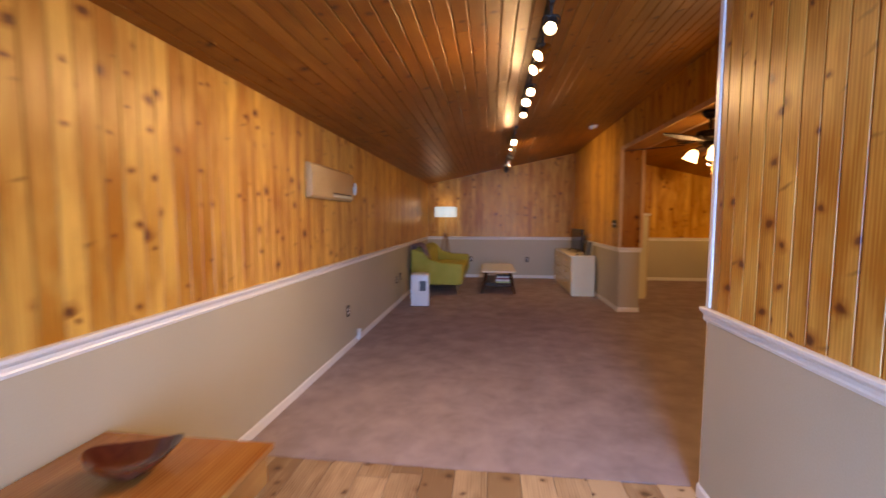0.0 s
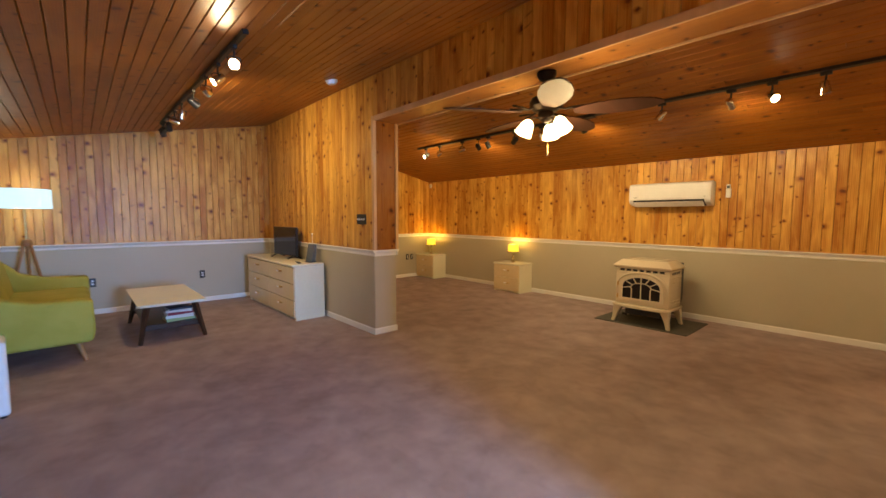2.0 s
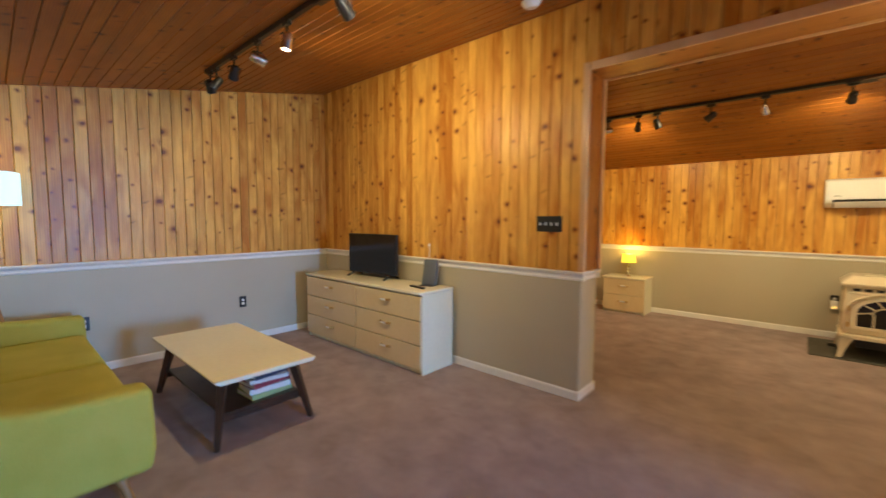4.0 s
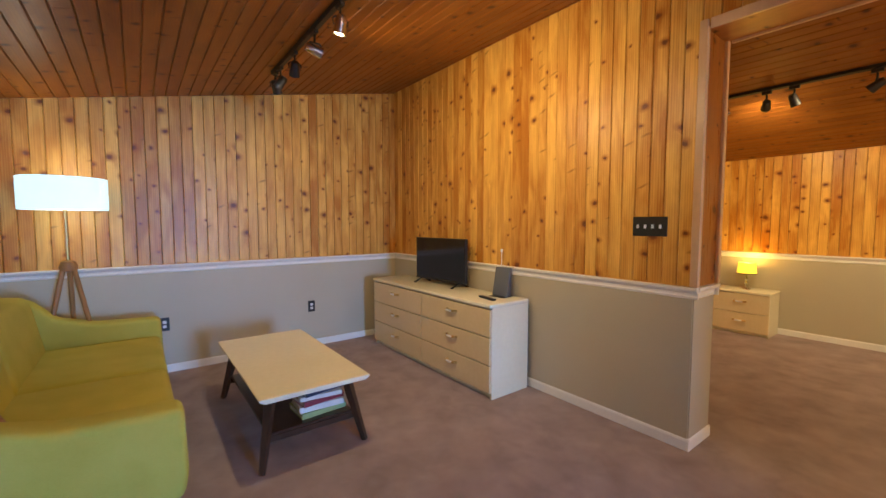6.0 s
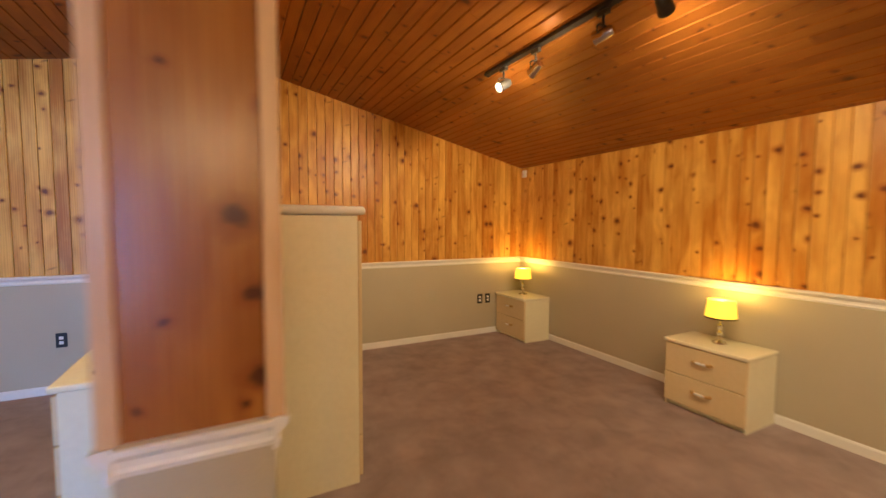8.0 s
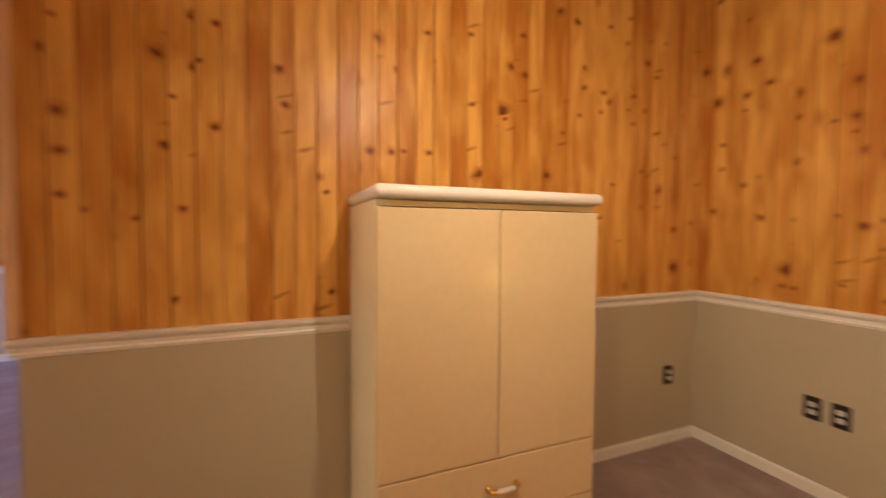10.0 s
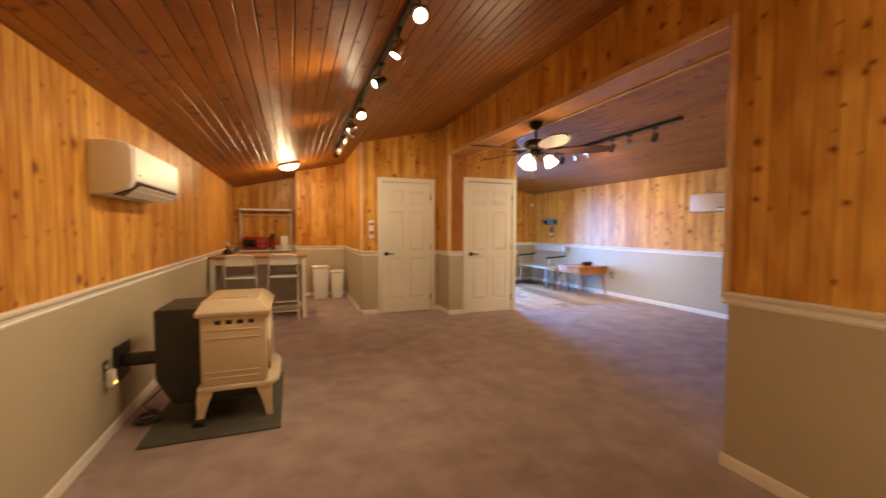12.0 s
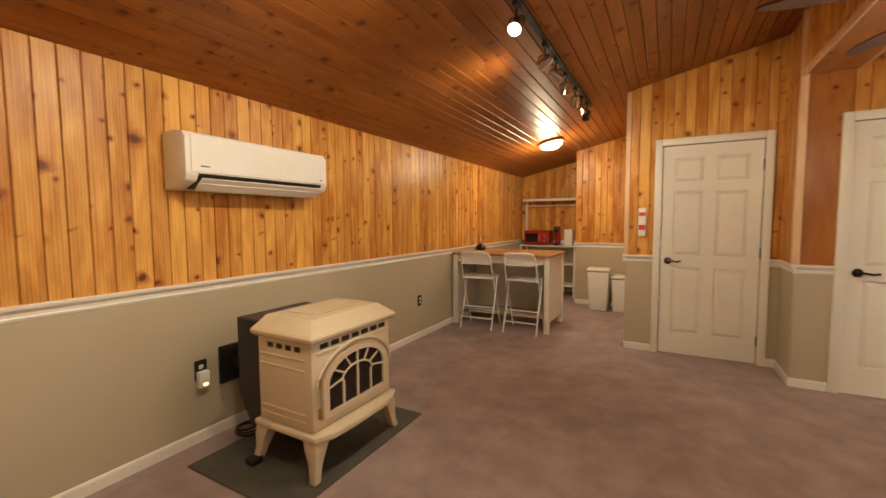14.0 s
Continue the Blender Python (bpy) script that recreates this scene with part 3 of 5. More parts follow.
sofa()
throw_bm = bmesh.new()
cols, rws = 14, 22
grid = []
rng = random.Random(5)
for i in range(cols):
    line = []
    for j in range(rws):
        u, t = i / (cols - 1), j / (rws - 1)
        y = 7.5 + 0.42 * u + 0.02 * math.sin(9 * t + 3 * u)
        if t < 0.35:
            x, z = -1.22 + 0.18 * (1 - t / 0.35), 0.9 - 0.42 * (1 - t / 0.35)
        elif t < 0.65:
            a = (t - 0.35) / 0.3 * math.pi
            x, z = -1.31 + 0.09 * math.cos(a), 0.88 + 0.05 * math.sin(a)
        else:
            x, z = -1.405, 0.88 - 0.5 * (t - 0.65)
        x += 0.02
        line.append(throw_bm.verts.new((x + 0.018 * math.sin(22 * u + 5 * t), y, z + 0.02 * math.sin(17 * u))))
    grid.append(line)
for i in range(cols - 1):
    for j in range(rws - 1):
        throw_bm.faces.new((grid[i][j], grid[i + 1][j], grid[i + 1][j + 1], grid[i][j + 1]))
throw = solid("throw_blanket", throw_bm, THROW, "mottled plum knit throw draped over the sofa back", "blanket")
th = throw.modifiers.new("thickness", "SOLIDIFY")
th.thickness = 0.018


def floor_lamp():
    f = thing("floor_lamp", "lit floor lamp with white drum shade on wooden tripod", "floor lamp", -0.98, 9.58, 0)
    part("shade", lathe([(0.245, 1.44), (0.25, 1.44), (0.25, 1.67), (0.245, 1.67)], 40), SHADELIT, f, "glowing white drum shade")
    part("stem", rod((0, 0, 1.0), (0, 0, 1.5), 0.012), BRASS, f)
    part("hub", lathe([(0.0, 0.98), (0.05, 0.99), (0.055, 1.02), (0.04, 1.06), (0.0, 1.07)], 20), LEGWOOD, f)
    for a in (90, 210, 330):
        c, s = math.cos(radians(a)), math.sin(radians(a))
        part("leg", rod((0.03 * c, 0.03 * s, 1.03), (0.25 * c, 0.25 * s, 0.0), 0.017, 0.014), LEGWOOD, f)


floor_lamp()
lamp("POINT", "floor_lamp_light", pose(-0.98, 9.58, 1.74), FLOOR_W * 0.5, (1.0, 0.8, 0.58), 0.08)
lamp("POINT", "floor_lamp_light_low", pose(-0.98, 9.58, 1.4), FLOOR_W * 0.5, (1.0, 0.8, 0.58), 0.08)


def coffee_table():
    t = thing("coffee_table", "mid-century coffee table with cream top and splayed dark legs", "coffee table", 0.215, 8.365, 0)
    part("tabletop", bevelled(prism([(-0.315, 0.418), (-0.285, 0.402), (0.285, 0.402), (0.315, 0.418), (0.315, 0.43), (-0.315, 0.43)], -0.655, 0.655, "y"), 0.003, 1), CREAMTOP, t, "cream lacquered top")
    for sx in (-1, 1):
        for sy in (-1, 1):
            part("leg", squarerod((sx * 0.3, sy * 0.6, 0.0), (sx * 0.22, sy * 0.5, 0.402), 0.028, 0.05), WALNUT, t)
    for sy in (-1, 1):
        part("rail", box(-0.26, 0.26, sy * 0.53 - 0.012, sy * 0.53 + 0.012, 0.13, 0.17, 0.004, 1), WALNUT, t)
    part("shelf", box(-0.25, 0.25, -0.54, 0.54, 0.17, 0.186, 0.003, 1), WALNUT, t)


coffee_table()
zb = 0.187
for w, l, h, a, mat, label in ((0.21, 0.28, 0.03, 4, BOOKGREEN, "green covered magazine stack lying on the shelf"), (0.2, 0.27, 0.035, -3, PAPER, "white covered book on a shelf"), (0.19, 0.26, 0.03, 7, BOOKRED, "dark red covered book on a shelf"), (0.2, 0.25, 0.025, -6, PAPER, "pale covered book on a shelf"), (0.17, 0.24, 0.02, 10, BOOKBLUE, "dark blue covered book on a shelf")):
    b = thing("book", label, "book", 0.3, 7.98, zb, a + 90, group="books under the coffee table")
    part("cover", join(box(-w / 2, w / 2, -l / 2, l / 2, 0, 0.003), box(-w / 2, w / 2, -l / 2, l / 2, h - 0.003, h), box(-w / 2, -w / 2 + 0.003, -l / 2, l / 2, 0.003, h - 0.003)), mat, b, smooth=False)
    part("page_block", box(-w / 2 + 0.003, w / 2 - 0.005, -l / 2 + 0.004, l / 2 - 0.004, 0.003, h - 0.003), PAPER, b, smooth=False)
    zb += h + 0.0005


def pull(parent, y, z, x=0.0, s=-1, mat=CHROME):
    for e in (-1, 1):
        part("handle_mount", tube([(x, y + e * 0.062, z), (x + s * 0.02, y + e * 0.056, z), (x + s * 0.028, y + e * 0.036, z)], 0.011), mat, parent, "brass handle end")
    part("handle", tube([(x + s * 0.028, y - 0.037, z), (x + s * 0.031, y, z), (x + s * 0.028, y + 0.037, z)], 0.0095), PLASTIC, parent, "ivory bow handle")


def dresser():
    d = thing("dresser", "low cream laminate dresser with six drawers", "dresser", 1.515, 7.69, 0)
    L, D, H = 1.86, 0.42, 0.735
    # sides use the paler cream, so daylight falling on them is in the colour
    for b in ((0.02, D, 0, 0.02, 0, H - 0.03), (0.02, D, L - 0.02, L, 0, H - 0.03), (D - 0.012, D, 0.02, L - 0.02, 0.05, H - 0.03), (0.03, D - 0.012, 0.02, L - 0.02, 0.05, 0.06), (0.04, 0.06, 0.02, L - 0.02, 0.0, 0.05)):
        part("panel", box(*b), CREAMTOP, d, smooth=False)
    part("top", box(-0.01, D, -0.006, L + 0.006, H - 0.03, H, 0.008, 3), CREAMTOP, d)
    rows = 3
    for c in range(2):
        for r in range(rows):
            y0, y1 = 0.004 + c * L / 2, (c + 1) * L / 2 - 0.004
            z0 = 0.05 + r * (H - 0.085) / rows
            z1 = z0 + (H - 0.085) / rows - 0.008
            dr = part("drawer", box(0.0, 0.02, y0, y1, z0, z1, 0.003, 1), CREAM, d)
            pull(dr, (y0 + y1) / 2, (z0 + z1) / 2 + 0.03, 0.0, -1, BRASS)


dresser()


def television():
    t = thing("television", "small flat black television switched off on the dresser", "television", 1.82, 8.72, 0.735, 4)
    part("screen", box(-0.022, -0.015, -0.36, 0.36, 0.05, 0.455), SCREEN, t, "dark glossy screen", smooth=False)
    part("bezel", join(box(-0.015, 0.02, -0.365, 0.365, 0.045, 0.46, 0.004, 1), box(-0.024, -0.015, -0.367, 0.367, 0.04, 0.05), box(-0.024, -0.015, -0.367, 0.367, 0.455, 0.462), box(0.02, 0.05, -0.2, 0.2, 0.08, 0.32, 0.01, 2)), BLACK, t)
    for y in (-0.28, 0.28):
        part("foot", join(tube([(-0.1, y, 0.008), (0.0, y, 0.05), (0.09, y, 0.008)], 0.008), box(-0.11, -0.09, y - 0.012, y + 0.012, 0, 0.012), box(0.08, 0.1, y - 0.012, y + 0.012, 0, 0.012)), BLACK, t)


television()
rt = thing("router", "upright black internet router on the dresser", "router", 1.83, 7.9, 0.735, 12)
part("case", bevelled(prism([(-0.02, 0.0), (0.05, 0.0), (0.07, 0.24), (0.03, 0.24)], -0.07, 0.07, "y"), 0.006, 2), GREYPLASTIC, rt)
part("foot", box(-0.06, 0.07, -0.075, 0.075, 0.0, 0.006, 0.002, 1), BLACK, rt)
an = thing("antenna", "thin white indoor aerial standing on the dresser", "antenna", 1.9, 7.96, 0.735)
part("mast", rod((0, 0, 0.0), (0, 0, 0.36), 0.004, 0.003), PLASTIC, an)
part("tip", lathe([(0.0, 0.36), (0.008, 0.362), (0.01, 0.38), (0.006, 0.39), (0.0, 0.391)], 12), PLASTIC, an)
part("base", lathe([(0.0, 0), (0.03, 0), (0.028, 0.01), (0.006, 0.014)], 16), PLASTIC, an)
rm = thing("remote_control", "black remote control lying on the dresser", "remote", 1.66, 7.88, 0.735, 80)
part("case", box(-0.1, 0.1, -0.02, 0.02, 0, 0.016, 0.006, 2), BLACK, rm)

ht = thing("space_heater", "white portable air purifier standing on the carpet", "purifier", -1.06, 6.58, 0, 6)
part("case", box(-0.145, 0.145, -0.13, 0.13, 0.015, 0.52, 0.022, 3), PLASTIC, ht)
part("top_panel", box(-0.12, 0.12, -0.1, 0.1, 0.521, 0.53, 0.004, 1), PLASTIC, ht)
gr = part("grille", box(0.0, 0.1, -0.137, -0.131, 0.26, 0.42, 0.002, 1), GREYPLASTIC, ht, "dark grey air grille")
for i in range(7):
    part("slat", box(0.005, 0.095, -0.142, -0.138, 0.272 + i * 0.02, 0.28 + i * 0.02), GREYPLASTIC, gr, smooth=False)
for x in (-0.11, 0.11):
    for y in (-0.1, 0.1):
        part("foot", lathe([(0.0, 0), (0.015, 0), (0.015, 0.016)], 12, Matrix.Translation((x, y, 0))), BLACK, ht)


def outlet(x, y, z, rz, gang=1, label="black duplex wall outlet on the beige wall", plug=False, toggles=False, name="wall_outlet"):
    """Facing local -y."""
    o = thing(name, label, "outlet" if name == "wall_outlet" else "light switch", x, y, z, rz, group="wall outlets" if name == "wall_outlet" else "")
    w = 0.037 + 0.023 * (gang - 1)
    part("cover_plate", box(-w, w, -0.007, 0.0, -0.06, 0.06, 0.003, 1), BLACK, o)
    for g in range(gang):
        cx = (g - (gang - 1) / 2) * 0.046
        if toggles:
            part("toggle", box(cx - 0.006, cx + 0.006, -0.02, -0.007, -0.012, 0.012, 0.002, 1), PLASTIC, o)
        else:
            for dz in (-0.02, 0.02):
                part("socket", box(cx - 0.014, cx + 0.014, -0.01, -0.007, dz - 0.013, dz + 0.013, 0.002, 1), PLASTIC, o)
    if plug:
        part("plug_in_adapter", box(-0.035, 0.03, -0.05, -0.0105, -0.1, 0.0, 0.008, 2), PLASTIC, o, "white plug-in night light")
        part("glow", box(-0.012, 0.012, -0.053, -0.0505, -0.085, -0.072), GLOWNIGHT, o, smooth=False)


OFF = 0.0075
outlet(0.92, YN - OFF, 0.44, 0)
outlet(-0.4, YN - OFF, 0.44, 0)
outlet(XW + OFF, 4.3, 0.42, 90)
outlet(XW + OFF, 6.55, 0.42, 90)
outlet(XW + OFF, 6.85, 0.43, 90, label="black wall outlet with a white plug")
outlet(XW + OFF, 1.65, 0.4, 90)
outlet(2.92, YN - OFF, 0.45, 0, label="black outlet with a white rocker")
outlet(3.035, YN - OFF, 0.45, 0)
outlet(4.97, YN - OFF, 0.455, 0, gang=1)
outlet(5.09, YN - OFF, 0.455, 0, gang=1)
outlet(XQ + OFF, 9.617, 0.445, 90)
outlet(XE - OFF, 4.99, 0.44, -90, plug=True, label="black outlet with a plug-in night light")
outlet(XE - OFF, 2.515, 0.43, -90)
outlet(XP - 0.0125, 6.755, 1.325, -90, gang=4, toggles=True, label="black four-gang switch plate on pine boards", name="light_switch")
wp = thing("wall_plug", "white plug at the baseboard", "plug", XW + 0.0165, 4.587, 0.05)
part("block", box(0.0, 0.03, -0.02, 0.02, -0.02, 0.1, 0.005, 1), PLASTIC, wp)
sd = thing("smoke_detector", "round white smoke detector on the ceiling", "smoke detector", 1.61, 6.74, roof(1.61) - 0.001)
sd.matrix_world = sd.matrix_world @ Matrix.Rotation(math.atan(-0.198), 4, "Y")
part("case", lathe([(0.0, -0.045), (0.04, -0.044), (0.055, -0.03), (0.065, -0.012), (0.065, 0.0)], 28), PLASTIC, sd)


# ---- track lights ----
def track(x, y0, y1):
    slope = math.atan(0.198 if x < 2.12 else -0.2275)
    t = thing("ceiling_track", "black ceiling track rail for spot lamps", "track light", x, 0, roof(x))
    t.matrix_world = t.matrix_world @ Matrix.Rotation(-slope, 4, "Y")
    part("rail", box(-0.018, 0.018, y0, y1, -0.03, -0.001, 0.002, 1), BLACKMETAL, t)
    part("feed_box", box(-0.028, 0.028, (y0 + y1) / 2 - 0.09, (y0 + y1) / 2 + 0.09, -0.045, -0.031, 0.003, 1), BLACKMETAL, t)
    for y in (y0, y1):
        part("end_cap", box(-0.02, 0.02, y - 0.012, y + 0.012, -0.033, 0.0, 0.003, 1), BLACK, t)


def head(x, y, target, lit, glassy, power):
    """A spot head hung from the rail by a yoke and turned to its target."""
    top = roof(x) - 0.032
    h = thing("spot_lamp", "lit chrome track spot lamp" if glassy and lit else ("lit black track spot lamp" if lit else "black track spot lamp, switched off"), "spot lamp", x, y, top, group="track spot lamps")
    part("adapter", box(-0.014, 0.014, -0.035, 0.035, -0.025, 0.0, 0.003, 1), BLACKMETAL, h)
    part("stem", rod((0, 0, -0.075), (0, 0, -0.02), 0.007), BLACKMETAL, h)
    pivot = Vector((0, 0, -0.12))
    d = (Vector(target) - (Vector((x, y, top)) + pivot)).normalized()
    q = Matrix.Translation(pivot) @ d.to_track_quat("-Z", "Y").to_matrix().to_4x4()
    yoke = join(tube([(-0.04, 0, -0.12), (-0.045, 0, -0.09), (-0.03, 0, -0.075), (0.03, 0, -0.075), (0.045, 0, -0.09), (0.04, 0, -0.12)], 0.005, 6))
    part("yoke", yoke, BLACKMETAL, h)
    part("barrel", lathe([(0.0, 0.055), (0.022, 0.055), (0.03, 0.04), (0.032, 0.0), (0.037, -0.045), (0.034, -0.045), (0.028, -0.02)], 20, q), CHROME if glassy else BLACKMETAL, h)
    part("bulb", lathe([(0.0, -0.046), (0.018, -0.044), (0.027, -0.035), (0.026, -0.021)], 16, q), BULB if lit else GREYPLASTIC, h)
    if lit:
        lamp("SPOT", "spot_light", Matrix.Translation(Vector((x, y, top)) + pivot + d * 0.052) @ d.to_track_quat("-Z", "Y").to_matrix().to_4x4(), SPOT_W * power, WARM, 0.03, 125, 1.0)


track(0.37, 2.0, 4.6)
track(0.37, 5.5, 9.05)
track(3.9, 1.9, 8.1)
west_heads = ((2.45, (-0.2, 0.6, 0.2), 1, 0), (2.8, (-1.2, 2.0, 0.9), 1, 1), (3.06, (-1.4, 2.2, 1.2), 1, 1), (3.55, (0.2, 1.2, 0.3), 1, 0), (3.85, (-0.6, 1.6, 0.8), 1, 1), (4.25, (0.0, 2.6, 0.3), 1, 0), (5.75, (-0.5, 3.0, 1.2), 1, 1), (6.2, (-1.4, 6.2, 1.0), 1, 1), (6.6, (1.98, 8.8, 2.2), 1, 1), (7.1, (1.98, 7.6, 1.5), 1, 0), (7.7, (0.2, 8.2, 0.4), 1, 1), (8.1, (1.98, 7.9, 2.0), 1, 1), (8.5, (0.6, 9.8, 1.1), 1, 0), (8.85, (-0.6, 9.86, 0.9), 0, 0), (8.98, (1.0, 9.8, 1.0), 0, 0))
for y, target, lit, glassy in west_heads:
    head(0.37, y, target, lit, glassy, 0.25 if y > 8.4 else (1.3 if y < 5 else (1.0 if target[0] > 0.1 else 0.6)))
# heads 6.71 and 5.05 are really off, lit here as added east wall fill
east_heads = ((7.9, (2.5, 8.15, 1.6), 1, 0), (7.56, (4.3, 9.87, 1.7), 1, 1), (7.04, (3.0, 9.87, 1.9), 1, 1), (6.71, (5.6, 7.3, 1.6), 1, 0), (6.52, (5.0, 6.0, 0.3), 0, 0), (6.04, (4.3, 8.2, 0.9), 1, 0), (5.62, (5.0, 5.3, 0.4), 1, 1), (5.05, (5.6, 5.2, 1.5), 1, 0), (4.2, (3.9, 6.4, 0.2), 1, 1), (3.62, (5.6, 3.4, 1.5), 1, 1), (3.33, (2.7, 1.9, 1.2), 1, 1), (3.0, (4.2, 2.6, 0.0), 0, 1), (2.6, (4.6, 0.9, 0.7), 1, 1), (2.3, (3.5, 1.9, 0.9), 0, 1), (2.05, (4.2, 1.2, 1.0), 0, 0))
for y, target, lit, glassy in east_heads:
    head(3.9, y, target, lit, glassy, 1.2)


# ---- ceiling fan under the header ----
def ceiling_fan():
    f = thing("ceiling_fan", "dark bronze ceiling fan with five blades and lit glass shades", "ceiling fan", 2.115, 4.35, HEAD - 0.02)
    part("canopy", lathe([(0.0, 0.0), (0.07, 0.0), (0.072, -0.02), (0.055, -0.05), (0.03, -0.07), (0.0, -0.072)], 28), BRONZE, f)
    part("downrod", rod((0, 0, -0.19), (0, 0, -0.06), 0.013), BRONZE, f)
    part("motor", lathe([(0.0, -0.175), (0.05, -0.178), (0.11, -0.190), (0.125, -0.220), (0.12, -0.250), (0.09, -0.275), (0.075, -0.285), (0.0, -0.286)], 36), BRONZE, f)
    part("switch_housing", lathe([(0.0, -0.286), (0.055, -0.287), (0.06, -0.310), (0.05, -0.340), (0.02, -0.360), (0.0, -0.362)], 28), BRONZE, f)
    for i in range(5):
        a = radians(4 + 72 * i)
        m = Matrix.Rotation(a, 4, "Z")
        out = [(0.2, -0.04), (0.28, -0.072), (0.38, -0.096), (0.5, -0.106), (0.62, -0.096), (0.71, -0.066), (0.76, -0.028), (0.775, 0.0), (0.76, 0.028), (0.71, 0.066), (0.62, 0.096), (0.5, 0.106), (0.38, 0.096), (0.28, 0.072), (0.2, 0.04)]
        bm = prism(out, -0.004, 0.004, "z")
        bm.transform(Matrix.Translation((0, 0, -0.295)) @ Matrix.Rotation(radians(-10), 4, "X"))
        bm.transform(m)
        blade = part("blade", bm, BLADE, f, "dark wood fan blade", smooth=False)
        iron = tube([(0.09, 0, -0.260), (0.14, 0.0, -0.275), (0.19, 0.02, -0.267), (0.27, 0.03, -0.260)], 0.007)
        iron2 = tube([(0.09, 0, -0.260), (0.14, 0.0, -0.275), (0.19, -0.02, -0.273), (0.27, -0.03, -0.272)], 0.007)
        both = join(iron, iron2)
        both.transform(m)
        part("blade_iron", both, BRONZE, blade)
    for i in range(3):
        a = radians(20 + 120 * i)
        c, s = math.cos(a), math.sin(a)
        part("lamp_arm", tube([(0.04 * c, 0.04 * s, -0.330), (0.09 * c, 0.09 * s, -0.325), (0.12 * c, 0.12 * s, -0.350)], 0.008), BRONZE, f)
        tilt = Matrix.Translation((0.12 * c, 0.12 * s, -0.350)) @ Vector((0.5 * c, 0.5 * s, -1)).to_track_quat("-Z", "Y").to_matrix().to_4x4()
        part("glass_shade", lathe([(0.0, 0.0), (0.025, -0.002), (0.045, -0.03), (0.055, -0.07), (0.066, -0.11), (0.061, -0.11), (0.0, -0.098)], 24, tilt), FANGLASS, f, "glowing frosted glass bell shade")
        p = Vector((2.115, 4.35, HEAD - 0.02)) + tilt @ Vector((0, 0, -0.210))
        lamp("POINT", "fan_light", Matrix.Translation(p), FAN_W, (1.0, 0.7, 0.38), 0.05)
    part("pull_chain", rod((0.03, 0.0, -0.580), (0.03, 0.0, -0.350), 0.0025), BRASS, f)
    part("pull_knob", lathe([(0.0, -0.605), (0.008, -0.600), (0.008, -0.585), (0.0, -0.580)], 10, Matrix.Translation((0.03, 0, 0))), BRONZE, f)


ceiling_fan()


# ---- east room ----
def wardrobe():
    w = thing("wardrobe", "tall cream laminate wardrobe with two doors and drawers", "wardrobe", 2.30, 7.61, 0)
    L, D, H = 0.92, 0.50, 1.5
    for b in ((0, D - 0.022, 0, 0.02, 0, H - 0.05), (0, D - 0.022, L - 0.02, L, 0, H - 0.05), (0, 0.012, 0.02, L - 0.02, 0.04, H - 0.05), (0.012, D - 0.022, 0.02, L - 0.02, 0.04, 0.06), (0.012, D - 0.022, 0.02, L - 0.02, H - 0.07, H - 0.05), (0.012, D - 0.04, 0.02, L - 0.02, 0.0, 0.04)):
        part("panel", box(*b), CREAMTOP, w, smooth=False)
    part("top", box(-0.002, D + 0.024, -0.008, L + 0.008, H - 0.045, H, 0.02, 4), WHITE, w, "pale rounded top")
    for y0, y1 in ((0.002, 0.46), (0.464, L - 0.002)):
        part("door", box(D - 0.02, D, y0, y1, 0.5, H - 0.075, 0.003, 1), CREAM, w)
    for z0, z1 in ((0.04, 0.265), (0.27, 0.495)):
        d = part("drawer", box(D - 0.02, D, 0.002, L - 0.002, z0, z1, 0.003, 1), CREAM, w)
        pull(d, 0.48, (z0 + z1) / 2 + 0.01, D, 1, BRASS)


wardrobe()


def nightstand(y, x):
    n = thing("nightstand", "cream laminate two-drawer nightstand", "nightstand", x, y, 0, group="nightstands")
    L, D, H = 0.58, 0.38, 0.53
    for b in ((0.02, D, 0, 0.018, 0, H - 0.03), (0.02, D, L - 0.018, L, 0, H - 0.03), (D - 0.012, D, 0.018, L - 0.018, 0.03, H - 0.03), (0.03, D - 0.012, 0.018, L - 0.018, 0.03, 0.05), (0.04, 0.06, 0.018, L - 0.018, 0, 0.03)):
        part("panel", box(*b), CREAMTOP, n, smooth=False)
    part("top", box(-0.012, D, -0.01, L + 0.01, H - 0.03, H, 0.01, 3), CREAMTOP, n)
    for z0, z1 in ((0.04, 0.265), (0.27, 0.495)):
        d = part("drawer", box(0, 0.02, 0.003, L - 0.003, z0, z1, 0.003, 1), CREAM, n)
        pull(d, L / 2, (z0 + z1) / 2 + 0.02, 0.0, -1, BRASS)
    l = thing("table_lamp", "small lit table lamp with yellow shade and chrome stem", "table lamp", x + 0.2, y + 0.29, H, group="table lamps")
    part("base", lathe([(0.0, 0), (0.05, 0), (0.048, 0.01), (0.02, 0.02), (0.008, 0.03), (0.008, 0.05), (0.02, 0.065), (0.022, 0.08), (0.009, 0.1), (0.018, 0.12), (0.018, 0.135), (0.007, 0.15), (0.006, 0.2), (0.0, 0.2)], 20), CHROME, l, "chrome and crystal stem")
    part("shade", lathe([(0.1, 0.19), (0.103, 0.19), (0.088, 0.325), (0.085, 0.325)], 28), YELLOWSHADE, l, "glowing yellow shade")
    part("trim_band", lathe([(0.1045, 0.19), (0.1055, 0.19), (0.1045, 0.2), (0.1035, 0.2)], 28), BLACK, l)
    lamp("POINT", "table_light", pose(x + 0.2, y + 0.29, H + 0.35), TABLE_W, (1.0, 0.56, 0.12), 0.03)


nightstand(6.93, 5.21)
